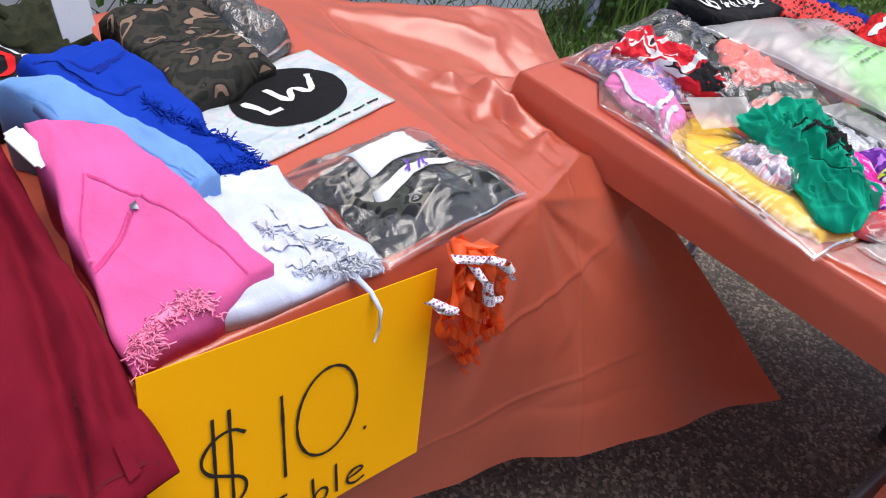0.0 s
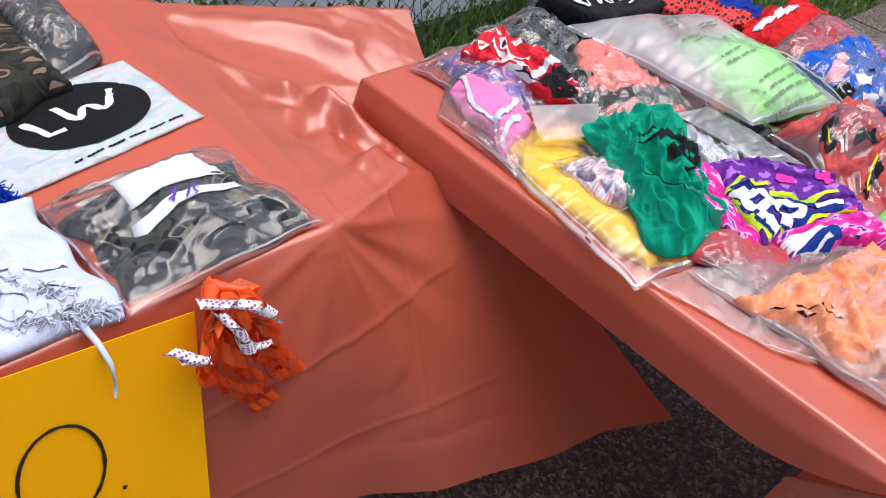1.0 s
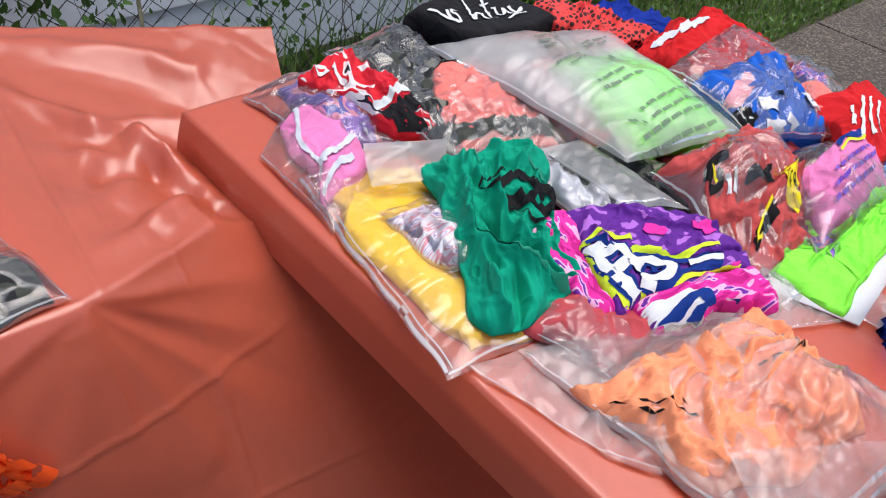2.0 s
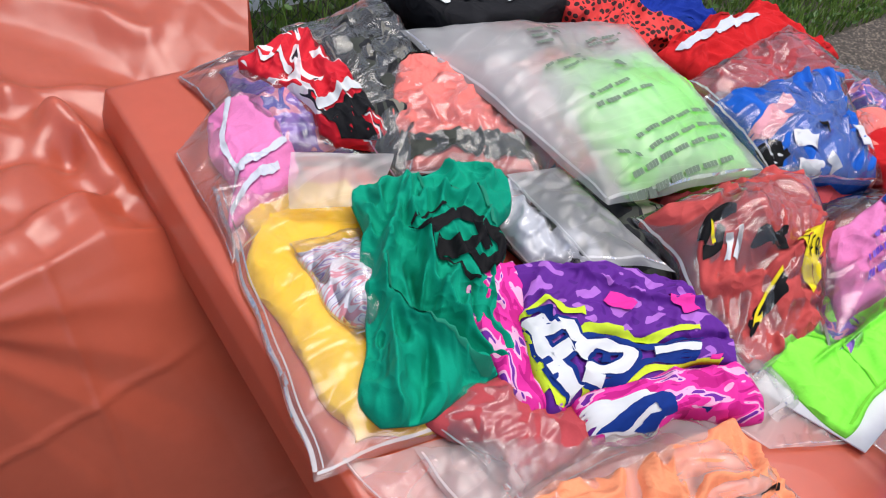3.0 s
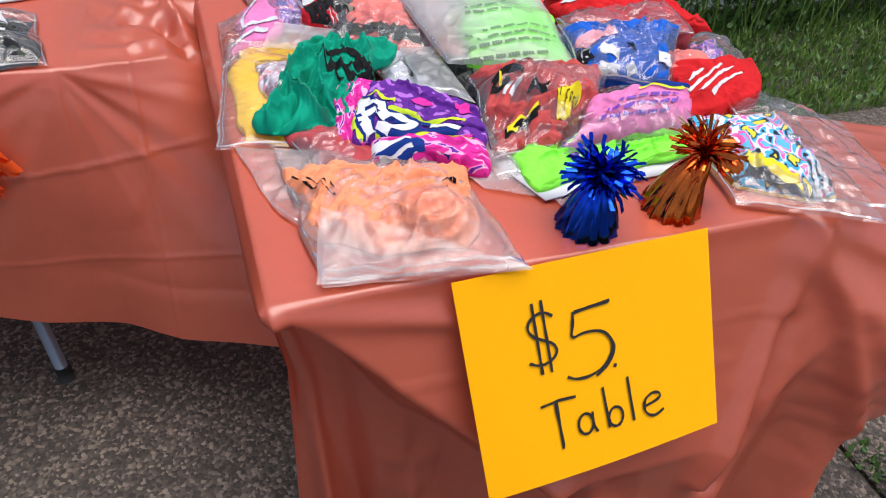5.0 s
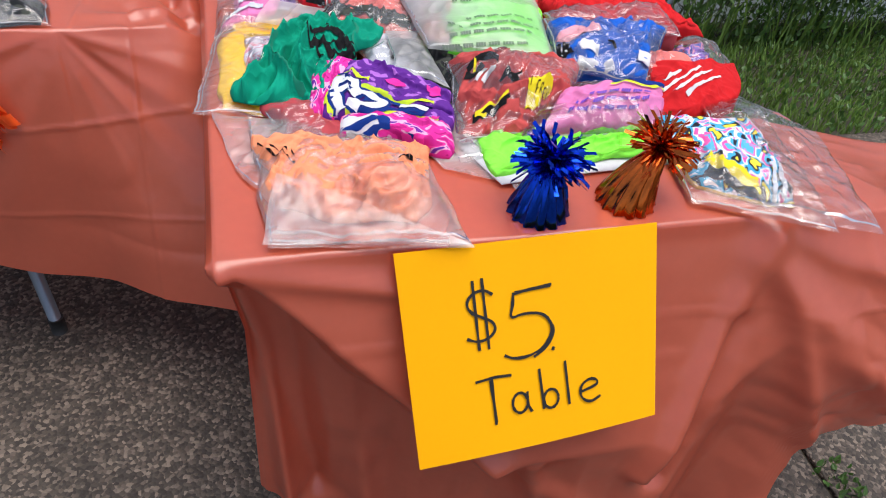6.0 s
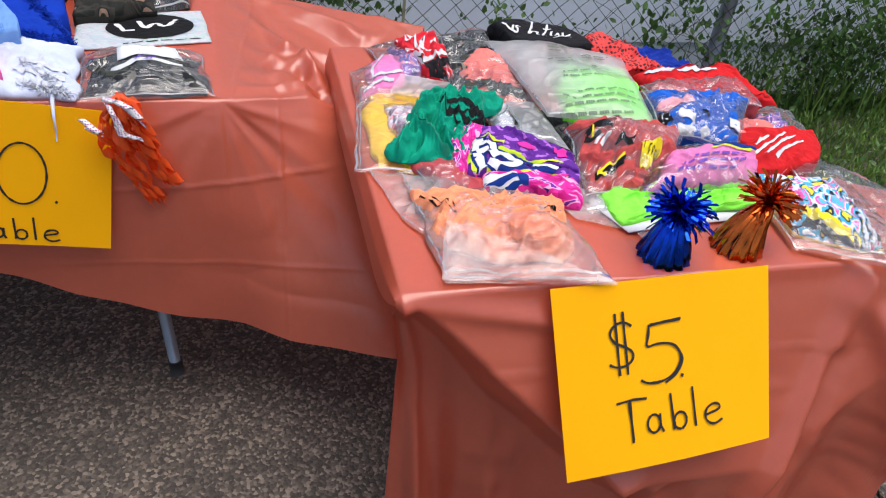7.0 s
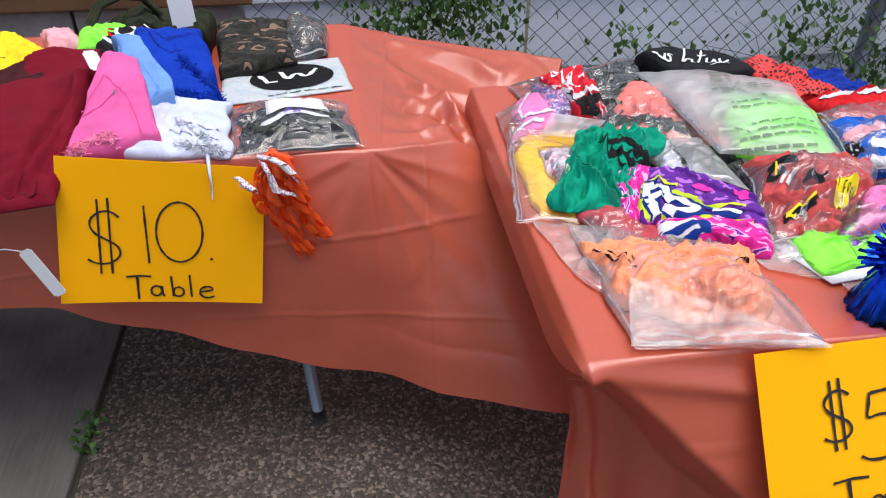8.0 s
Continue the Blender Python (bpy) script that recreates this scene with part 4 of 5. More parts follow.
def fray(name, top, edge, n, length, mat, parent, seed, spread=0.01):
    """Loose threads along an edge of a garment: edge is two points of its unit square."""
    rnd = random.Random(seed)
    bm = bmesh.new()
    for _ in range(n):
        k = rnd.random()
        p = top(edge[0][0] + (edge[1][0] - edge[0][0]) * k + rnd.uniform(-0.03, 0.03), edge[0][1] + (edge[1][1] - edge[0][1]) * k + rnd.uniform(-0.03, 0.03))
        d = V((rnd.uniform(-1, 1), rnd.uniform(-1, 0.6), rnd.uniform(-0.2, 0.5))).normalized()
        line = [p + V((0, 0, 0.001))]
        for i in range(4):
            d = (d + V((rnd.uniform(-1, 1), rnd.uniform(-1, 1), rnd.uniform(-0.7, 0.3))) * 0.6).normalized()
            line.append(line[-1] + d * length * rnd.uniform(0.15, 0.35))
            line[-1].z = max(line[-1].z, 0.7495) if line[-1].y > 0 else line[-1].z
        tube(bm, line, 0.0009, 3, False)
    return part(name, bm, mat, parent, "loose frayed threads")


fray("fray", p_top, ((0.06, 0.96), (0.17, 0.95)), 110, 0.009, FRAY_PINK, pink, 1)
fray("fray", p_top, ((0.17, 0.95), (0.41, 0.93)), 140, 0.008, FRAY_PINK, pink, 2)
fray("fray", p_top, ((0.41, 0.93), (0.52, 0.98)), 140, 0.008, FRAY_PINK, pink, 3)
fray("fray", p_top, ((0.03, 0.98), (0.2, 0.98)), 90, 0.012, FRAY_PINK, pink, 4)
fray("fray", b_top, ((0.55, 0.5), (0.95, 0.97)), 300, 0.013, ROYAL, blue, 3)
fray("fray", b_top, ((0.1, 0.97), (0.95, 0.97)), 200, 0.013, ROYAL, blue, 4)
fray("fray", w_top, ((0.55, 0.55), (0.92, 0.95)), 130, 0.012, WHITE_CLOTH, white, 5)
fray("fray", w_top, ((0.6, 0.9), (0.95, 0.97)), 160, 0.014, WHITE_CLOTH, white, 6)
band("ripped_strip", w_top, [[(0.55, 0.55), (0.95, 0.62)], [(0.5, 0.7), (0.92, 0.76)], [(0.55, 0.85), (0.9, 0.88)], [(0.7, 0.4), (0.72, 0.95)]], 0.06, WHITE_CLOTH, white, 0.003)
bm = bmesh.new()
line = [V((-0.285, -0.002, 0.758)), V((-0.281, -0.03, 0.752)), V((-0.279, -0.047, 0.738)), V((-0.280, -0.049, 0.712)), V((-0.283, -0.047, 0.69))]
tube(bm, line, 0.004, 6, True, 0.3)
part("hanging_thread", bm, WHITE_DENIM, white)

jeans, j_top = garment("jeans", "maroon twill jeans draped over the edge of the table", "jeans", MAROON, [(-0.80, 0.42), (-0.520, 0.33), (-0.528, -0.098), (-0.84, -0.15)], (0.80, 0.830, 0.730, 0.722), 0.030, 5.0, fold=0.008, freq=7, turn=1.5, squeeze=0.3, puff=0.22, ragged=0.004, res=70, creases=[(-0.012, 0.035, [(0.9, 0.33), (0.86, 0.59), (0.82, 0.77), (0.78, 0.94)]), (0.012, 0.04, [(0.93, 0.26), (0.94, 0.52), (0.92, 0.72), (0.85, 0.88)]), (-0.008, 0.03, [(0.92, 0.42), (0.96, 0.65), (0.91, 0.85)]), (0.006, 0.04, [(0.98, 0.52), (0.98, 0.73), (0.96, 0.92), (0.93, 0.98)])])
MAROON_SEAM = cloth("maroon_seam", (0.10, 0.005, 0.012))
band("hem_stitch", j_top, [[(0.57, 0.89), (0.68, 0.92), (0.79, 0.96)], [(0.8, 0.95), (0.89, 0.96), (0.96, 0.98)]], 0.008, MAROON_SEAM, jeans, 0.0012, 2)
band("seam", j_top, [[(0.85, 0.78), (0.82, 0.88), (0.78, 0.97)]], 0.010, MAROON_SEAM, jeans, 0.0012, 2)
band("belt_loop", j_top, [[(0.89, 0.92), (0.89, 0.97), (0.89, 0.98)]], 0.035, MAROON, jeans, 0.005)
camo, c_top = garment("trousers", "dark camouflage trousers folded in a stack", "trousers", CAMO_DARK, [(-0.32, 0.56), (-0.16, 0.58), (-0.14, 0.40), (-0.295, 0.35)], (0.80, 0.80, 0.765, 0.765), 0.035, 6.0, floor=TT, fold=0.004, freq=14, puff=0.3)
band("leg_seam", c_top, [[(0.05, 0.5), (0.5, 0.55), (0.95, 0.5)]], 0.012, BLACK, camo, 0.001)
bagged("black camouflage clothing in a crinkled clear bag", CAMO_DARK, [(-0.17, 0.60), (-0.065, 0.60), (-0.068, 0.47), (-0.155, 0.43)], 0.752, 0.07, 7.0, crisp=0.007)
mailer, m_top = garment("mailer_bag", "white shiny mailer bag with a black oval mark", "mailer bag", IRIDESCENT, [(-0.30, 0.43), (-0.04, 0.455), (-0.015, 0.27), (-0.285, 0.22)], TT, 0.004, 33.0, fold=0.0015, freq=18, puff=0.3, ragged=0.003)


def oval(top, cu, cv, ru, rv, lift):
    bm = bmesh.new()
    rings = []
    for k in range(1, 7):
        rings.append([bm.verts.new(top(cu + ru * k / 6 * math.cos(i * math.tau / 40), cv + rv * k / 6 * math.sin(i * math.tau / 40)) + V((0, 0, lift))) for i in range(40)])
    bm.faces.new(rings[0])
    for a, b in zip(rings, rings[1:]):
        for i in range(40):
            bm.faces.new((a[i], b[i], b[(i + 1) % 40], a[(i + 1) % 40]))
    return bm


part("oval_mark", oval(m_top, 0.56, 0.50, 0.34, 0.36, 0.0012), BLACK_PRINT, mailer, "black oval printed mark")
band("zigzag_mark", m_top, [[(0.30, 0.42), (0.36, 0.62), (0.44, 0.62)], [(0.47, 0.36), (0.52, 0.62), (0.60, 0.40), (0.67, 0.6), (0.77, 0.34)]], 0.045, WHITE_PRINT, mailer, 0.002, label="white zigzag mark")
bars("printed_line", m_top, [(0.35, 0.93, 0.95, 0.91, 0.018)], BLACK_PRINT, mailer, 0.0012)
bag15, i_top, o_top = bagged("camouflage clothing in a clear bag with white price stickers", CAMO_GREY, [(-0.235, 0.155), (-0.04, 0.17), (-0.018, 0.01), (-0.235, 0.005)], TT, 0.036, 8.0, fold=0.010, crisp=0.004, bag_quad=[(-0.26, 0.19), (-0.035, 0.20), (-0.005, 0.002), (-0.245, -0.012)])
patch("sticker", o_top, [(0.3, 0.19), (0.78, 0.15), (0.82, 0.39), (0.3, 0.45)], WHITE_PAPER, bag15)
patch("sticker", o_top, [(0.25, 0.53), (0.8, 0.51), (0.8, 0.58), (0.22, 0.63)], WHITE_PAPER, bag15)
band("price_mark", o_top, [[(0.52, 0.49), (0.47, 0.5), (0.48, 0.55), (0.43, 0.56)], [(0.51, 0.47), (0.44, 0.59)], [(0.56, 0.52), (0.5, 0.6)], [(0.61, 0.53), (0.58, 0.52), (0.56, 0.56), (0.57, 0.58), (0.54, 0.61), (0.52, 0.6)]], 0.013, PURPLE_INK, bag15, 0.004, 1, "purple handwritten price 15")
garment("garment", "bright yellow garment lying crumpled", "garment", YELLOW, [(-0.86, 0.50), (-0.74, 0.50), (-0.60, 0.34), (-0.76, 0.30)], 0.80, 0.05, 9.0, floor=TT, fold=0.009)
garment("garment", "dark maroon garment lying folded", "garment", DARK_MAROON, [(-0.80, 0.36), (-0.66, 0.37), (-0.60, 0.25), (-0.74, 0.2)], 0.795, 0.03, 9.5, floor=TT)
garment("garment", "pale pink garment lying folded", "garment", PALE_PINK, [(-0.72, 0.56), (-0.64, 0.57), (-0.60, 0.44), (-0.66, 0.43)], 0.80, 0.03, 9.7, floor=TT)
garment("garment", "lime green garment with dark trim", "garment", LIME, [(-0.62, 0.52), (-0.50, 0.56), (-0.49, 0.42), (-0.60, 0.42)], 0.80, 0.035, 9.8, floor=TT)
oliv, ol_top = garment("jacket", "olive green canvas garment with a strap", "garment", OLIVE, [(-0.58, 0.62), (-0.33, 0.64), (-0.34, 0.50), (-0.52, 0.50)], 0.80, 0.05, 9.9, floor=TT, fold=0.012)
bm = bmesh.new()
strap_line = [V((-0.585, 0.50, 0.835)), V((-0.56, 0.52, 0.872)), V((-0.52, 0.54, 0.885)), V((-0.47, 0.55, 0.875)), V((-0.44, 0.55, 0.84))]
for o in (-0.008, 0.0, 0.008):
    tube(bm, [p + V((o, -o, 0)) for p in strap_line], 0.0055, 6)
part("strap", bm, OLIVE, oliv)
shirt, s_top = garment("shirt", "black shirt with a white and red ring print", "shirt", BLACK, [(-0.58, 0.52), (-0.43, 0.50), (-0.42, 0.42), (-0.56, 0.40)], (0.815, 0.81, 0.80, 0.80), 0.022, 9.4, floor=TT)
for r, mt in ((0.40, WHITE_PRINT), (0.28, RED), (0.16, WHITE_PRINT)):
    band("ring_print", s_top, [[(0.5 + r * math.cos(a / 12 * math.tau), 0.5 + r * math.sin(a / 12 * math.tau)) for a in range(13)]], 0.07, mt, shirt, 0.002)


def swing_tag(m, w, h, label, string=False):
    bm = bmesh.new()
    box(bm, (-w / 2, -0.0007, 0), (w / 2, 0.0007, h))
    bmesh.ops.bevel(bm, geom=[e for e in bm.edges if abs(e.verts[0].co.y - e.verts[1].co.y) > 0.001], offset=w * 0.15, segments=3, affect="EDGES")
    tag = part("swing_tag", bm, WHITE_PAPER)
    tag.matrix_world = m
    return tagged(tag, label, "tag", "clothing tags")


swing_tag(pose(-0.372, 0.463, 0.835, -8, 0, 25), 0.052, 0.105, "plain white card clothing tag standing upright")
swing_tag(pose(-0.50, 0.215, 0.84, -50, 10, 40), 0.028, 0.045, "white card clothing tag lying on pink shorts")
tag = swing_tag(pose(-0.558, -0.122, 0.56, -8, -24, 0), 0.024, 0.10, "white card tag hanging on a string from the jeans")
bm = bmesh.new()
tube(bm, [V((0.0, 0, 0.097)), V((-0.03, 0.005, 0.115)), V((-0.06, 0.01, 0.12)), V((-0.08, 0.02, 0.14))], 0.0014, 4)
part("string", bm, WHITE_PRINT, tag)

# curled ribbon bow hanging at the corner of the long table
bow = tagged(new("ribbon_bow"), "bunch of curled orange ribbons with one white dotted ribbon", "ribbon")
bow.location = (-0.168, -0.03, 0.745)
bow.scale = (1.0, 1.0, 0.84)


def curl(points, radius, turns, wide, mat, seed, label=""):
    """A ribbon wound in a loose roll along a path."""
    rnd = random.Random(seed)
    keys = [(i / (len(points) - 1), V(p)) for i, p in enumerate(points)]
    bm = bmesh.new()
    n = int(turns * 14)
    prev = None
    for i in range(n + 1):
        k = i / n
        c, c2 = lerp_curve(keys, k), lerp_curve(keys, min(1, k + 0.03))
        d = (c2 - c).normalized() if (c2 - c).length > 1e-6 else d
        s = d.cross(V((0.3, 1, 0.2))).normalized()
        t = s.cross(d)
        a = k * turns * math.tau + seed
        r = radius * (0.85 + 0.25 * math.sin(k * 9 + seed))
        p = c + r * (math.cos(a) * s + math.sin(a) * t)
        cur = (bm.verts.new(p - d * wide / 2), bm.verts.new(p + d * wide / 2))
        if prev:
            bm.faces.new((prev[0], prev[1], cur[1], cur[0])).smooth = True
        prev = cur
    return part("ribbon_curl", bm, mat, bow, label)


rnd = random.Random(44)
for k in range(17):
    a = -2.6 + 3.4 * k / 16
    out, drop = rnd.uniform(0.025, 0.055), rnd.uniform(0.03, 0.19)
    x1 = out * math.cos(a) * 0.8 + rnd.uniform(-0.012, 0.012)
    pts = [(x1 * 0.2, -0.012, 0.03 - 0.01 * (k % 3)), (x1 * 0.8, -0.03 - 0.012 * (k % 3), 0.028 - 0.008 * (k % 4)), (x1 * 1.25, -0.042 - 0.008 * (k % 2), -0.02 - drop * 0.2), (x1 * 1.35 + 0.018 * drop / 0.15, -0.036, -0.03 - drop * 0.75), (x1 * 1.3 + 0.035 * drop / 0.15, -0.032, -0.03 - drop)]
    curl(pts, 0.0082, 2.5 + drop * 14, 0.030, ORANGE_RIBBON, k * 1.3)
curl([(-0.02, -0.035, 0.043), (0.0, -0.052, 0.045), (0.025, -0.06, 0.03), (0.042, -0.06, 0.0)], 0.0068, 3.5, 0.024, DOT_RIBBON, 2.0, "white ribbon with coloured dots")
curl([(-0.012, -0.05, 0.035), (-0.002, -0.065, 0.01), (0.004, -0.066, -0.02), (0.03, -0.062, -0.035)], 0.0066, 4, 0.022, DOT_RIBBON, 3.1, "white ribbon with coloured dots")
curl([(-0.06, -0.04, -0.005), (-0.045, -0.05, -0.016), (-0.035, -0.052, -0.022)], 0.0066, 2, 0.022, DOT_RIBBON, 4.0, "white ribbon with coloured dots")

# ---- clothes on the square table ----
T = 0.749


def empty_bag(label, quad, base, thick, seed, skin, **k):
    q, top = soft_shape(quad, base, thick, seed, fold=0.003, crisp=0.006, ragged=0.006, puff=0.6, **k)
    ob = part("plastic_bag", grid_mesh(top, 56, 56), skin)
    band("zip_seal", top, [[(0.02, 0.95), (0.5, 0.95), (0.98, 0.95)]], 0.02, ZIP_SEAL, ob, 0.0015, 2, "pale plastic zip seal")
    band("bag_seam", top, [[(0.015, 0.02), (0.015, 0.98)]], 0.012, ZIP_SEAL, ob, 0.001, 1)
    return tagged(ob, label, "plastic bag", "loose plastic bags"), top


# underlying flat pieces
empty_bag("crinkled clear plastic bag hanging over the table's edge", [(0.243, -0.280), (0.335, -0.315), (0.330, -0.535), (0.272, -0.43)], T, 0.006, 40.0, MILKY)
bm = grid_mesh(lambda u, v: mixq([V((0.585, -0.40, 0.7535)), V((0.96, -0.37, 0.7535)), V((0.90, -0.470, 0.7515)), V((0.620, -0.500, 0.7515))], u, v) + V((0, 0, 0.004 * math.sin(3 * u + v))), 10, 6, 0.0015)
tagged(part("backing_card", bm, WHITE_PAPER), "thin white card lying under a lime green shirt", "card")
empty_bag("flat frosted plastic bag lying on the table", [(0.53, -0.40), (0.64, -0.43), (0.625, -0.49), (0.55, -0.455)], T, 0.004, 41.0, FROST)
empty_bag("crumpled frosted plastic bag lying on the table", [(0.63, -0.47), (0.70, -0.48), (0.70, -0.55), (0.64, -0.53)], T, 0.006, 42.0, MILKY)
garment("garment", "dark camouflage garment under the heap", "garment", CAMO_GREY, [(0.50, -0.02), (0.70, -0.12), (0.66, -0.30), (0.49, -0.24)], T, 0.035, 43.0)
garment("garment", "wine red garment under the heap", "garment", WINE, [(0.70, -0.10), (0.92, -0.08), (0.92, -0.30), (0.70, -0.30)], T, 0.04, 44.0)
garment("garment", "black garment under the heap", "garment", BLACK, [(0.42, 0.20), (0.64, 0.22), (0.62, -0.02), (0.44, -0.04)], T, 0.03, 45.0)
garment("garment", "dark blue garment under the heap", "garment", BLUE, [(0.86, -0.33), (1.0, -0.33), (0.99, -0.44), (0.86, -0.42)], T, 0.022, 46.0)

swim, sw_top, _ = bagged("rose pink swimsuit with white straps in a clear bag", ROSE, [(0.318, 0.140), (0.385, 0.150), (0.362, 0.010), (0.262, -0.025)], (0.757, 0.762, 0.762, 0.750), 0.026, 11.0, fold=0.006, crisp=0.005, bag_quad=[(0.262, 0.112), (0.395, 0.215), (0.365, -0.005), (0.252, -0.06)])
band("strap", sw_top, [[(0.40, 0.02), (0.14, 0.25), (0.12, 0.62), (0.3, 0.72)], [(0.03, 0.72), (0.25, 0.66), (0.55, 0.74), (0.9, 0.72)], [(0.05, 0.9), (0.35, 0.82), (0.7, 0.86)]], 0.075, WHITE_CLOTH, swim, 0.003, label="white elastic strap")
bagged("purple and pink garment in a clear bag", PURPLE_MIX, [(0.355, 0.215), (0.46, 0.23), (0.435, 0.02), (0.36, 0.06)], T, 0.036, 12.0, bag_quad=[(0.315, 0.235), (0.48, 0.25), (0.45, 0.0), (0.34, 0.05)])
yel, y_top, yb_top = bagged("yellow jersey garment in a clear zip bag", YELLOW, [(0.288, 0.022), (0.405, 0.0), (0.335, -0.300), (0.248, -0.275)], T, 0.012, 13.0, fold=0.0022, freq=13, puff=0.2, crisp=0.0026, lift=0.006, creases=[(0.002, 0.05, [(0.2, 0.1), (0.35, 0.35), (0.15, 0.6)])], bag_quad=[(0.274, 0.045), (0.42, 0.02), (0.345, -0.305), (0.216, -0.288)])
band("zip_seal", yb_top, [[(0.01, 0.02), (0.012, 0.5), (0.012, 0.98)]], 0.04, ZIP_SEAL, yel, 0.002, label="white plastic zip seal")
band("zip_line", yb_top, [[(0.055, 0.02), (0.057, 0.5), (0.057, 0.98)]], 0.012, ZIP_SEAL, yel, 0.0025)
band("zip_slider", yb_top, [[(0.0, 0.72), (0.0, 0.755)]], 0.08, ZIP_SEAL, yel, 0.006, label="white zip slider")
_flap = soft_shape([(0.350, 0.020), (0.440, -0.030), (0.392, -0.080), (0.318, -0.040)], (0.786, 0.790, 0.780, 0.772), 0.004, 59.0, fold=0.002, crisp=0.001, puff=0.5, ragged=0.004)[1]
part("bag_flap", grid_mesh(_flap, 30, 24), FROST, yel, "frosted folded bag flap")
bagged("pink and white striped garment in a small clear bag", PALE_STRIPE, [(0.305, -0.08), (0.365, -0.09), (0.345, -0.21), (0.305, -0.19)], 0.764, 0.022, 47.0, fold=0.006, freq=26)
bagged("pale striped garment in a clear bag", WHITE_CLOTH, [(0.48, -0.05), (0.545, -0.09), (0.565, -0.24), (0.49, -0.21)], 0.765, 0.022, 48.0, fold=0.006, freq=24)
empty_bag("crumpled frosted plastic bag with a pointed corner on the heap", [(0.531, -0.105), (0.580, -0.130), (0.600, -0.285), (0.524, -0.243)], (0.785, 0.795, 0.778, 0.788), 0.012, 49.0, FROST)
green, g_top = garment("shirt", "teal green jersey shirt with black print thrown in a heap", "shirt", TEAL, [(0.387, -0.046), (0.518, -0.092), (0.406, -0.29), (0.266, -0.275)], (0.778, 0.786, 0.768, 0.766), 0.030, 14.0, fold=0.012, freq=16, turn=1.1, squeeze=2.2, ragged=0.034, res=110, puff=0.30, creases=[(0.016, 0.045, [(0.2, 0.43), (0.14, 0.48), (0.16, 0.61), (0.34, 0.78), (0.6, 0.94), (0.72, 0.99)]), (-0.016, 0.05, [(0.32, 0.52), (0.36, 0.66), (0.51, 0.8), (0.76, 0.93)]), (0.012, 0.035, [(0.44, 0.39), (0.47, 0.6), (0.62, 0.78), (0.81, 0.95), (0.88, 0.99)]), (0.014, 0.05, [(0.17, 0.7), (0.16, 0.94), (0.17, 0.99)]), (-0.010, 0.04, [(0.37, 0.85), (0.33, 0.99), (0.27, 0.99)]), (-0.014, 0.05, [(0.57, 0.97), (0.66, 0.99), (0.87, 0.99)]), (0.010, 0.04, [(0.46, 0.09), (0.28, 0.2), (0.2, 0.42)]), (0.012, 0.04, [(0.84, 0.25), (0.53, 0.17), (0.37, 0.26)]), (-0.010, 0.03, [(0.7, 0.65), (0.71, 0.78), (0.79, 0.89)])])
band("black_print", g_top, [[(0.46, 0.39), (0.6, 0.35), (0.8, 0.33), (0.99, 0.45), (0.99, 0.62)], [(0.51, 0.45), (0.67, 0.5), (0.92, 0.47)], [(0.64, 0.48), (0.8, 0.57), (0.99, 0.58)], [(0.8, 0.33), (0.88, 0.47)]], 0.075, BLACK_PRINT, green, 0.0028, 6, "black printed letters")
band("print_outline", g_top, [[(0.33, 0.33), (0.46, 0.44), (0.63, 0.57), (0.76, 0.65)], [(0.35, 0.32), (0.5, 0.28), (0.66, 0.27)]], 0.018, BLACK_PRINT, green, 0.0026, 2)
band("neck_seam", g_top, [[(0.46, 0.1), (0.88, 0.22), (0.99, 0.41)], [(0.17, 0.48), (0.17, 0.61), (0.35, 0.78), (0.6, 0.95), (0.7, 0.99)]], 0.022, TEAL_EDGE, green, 0.002, 3)
bagged("wine red and white garment in a clear bag", WINE, [(0.315, -0.272), (0.42, -0.295), (0.435, -0.388), (0.345, -0.380)], (0.757, 0.760, 0.750, 0.750), 0.016, 16.0, fold=0.005)
leg, lg_top = lump("folded_leg", MAGENTA_PRINT, [(0.422, -0.338), (0.58, -0.385), (0.56, -0.43), (0.426, -0.382)], (0.765, 0.768, 0.755, 0.755), 0.024, 50.0, fold=0.004, freq=18, puff=0.35, res=60, floor=0.752)
band("white_print", lg_top, [[(0.01, 0.38), (0.08, 0.6), (0.15, 0.99)], [(0.2, 0.39), (0.28, 0.71), (0.19, 0.99)]], 0.24, WHITE_PRINT, leg, 0.0022, 6)
band("navy_print", lg_top, [[(0.06, 0.93), (0.23, 0.62), (0.36, 0.5), (0.36, 0.91)], [(0.2, 0.99), (0.3, 0.82)], [(0.55, 0.99), (0.67, 0.99)]], 0.13, NAVY_PRINT, leg, 0.0036, 5)
shorts, sh_top = garment("shorts", "purple shorts with white, blue and lime graffiti print", "shorts", PURPLE_SPOT, [(0.448, -0.2), (0.602, -0.304), (0.575, -0.392), (0.392, -0.33)], (0.785, 0.776, 0.772, 0.766), 0.022, 15.0, fold=0.0045, freq=14, turn=0.3, squeeze=2.6, puff=0.25, ragged=0.02, res=90, floor=0.757, creases=[(0.006, 0.03, [(0.3, 0.1), (0.6, 0.3), (0.97, 0.35)]), (-0.006, 0.03, [(0.35, 0.6), (0.7, 0.72), (0.97, 0.7)]), (0.005, 0.03, [(0.1, 0.3), (0.2, 0.9)])])
leg.parent, leg["label"] = shorts, "magenta printed leg folded under"
side, _ = lump("folded_side", MAGENTA_PRINT, [(0.408, -0.192), (0.456, -0.200), (0.412, -0.338), (0.378, -0.330)], (0.782, 0.785, 0.768, 0.762), 0.020, 51.0, parent=shorts, label="magenta printed folded leg", fold=0.004, freq=20, puff=0.4, floor=0.757)
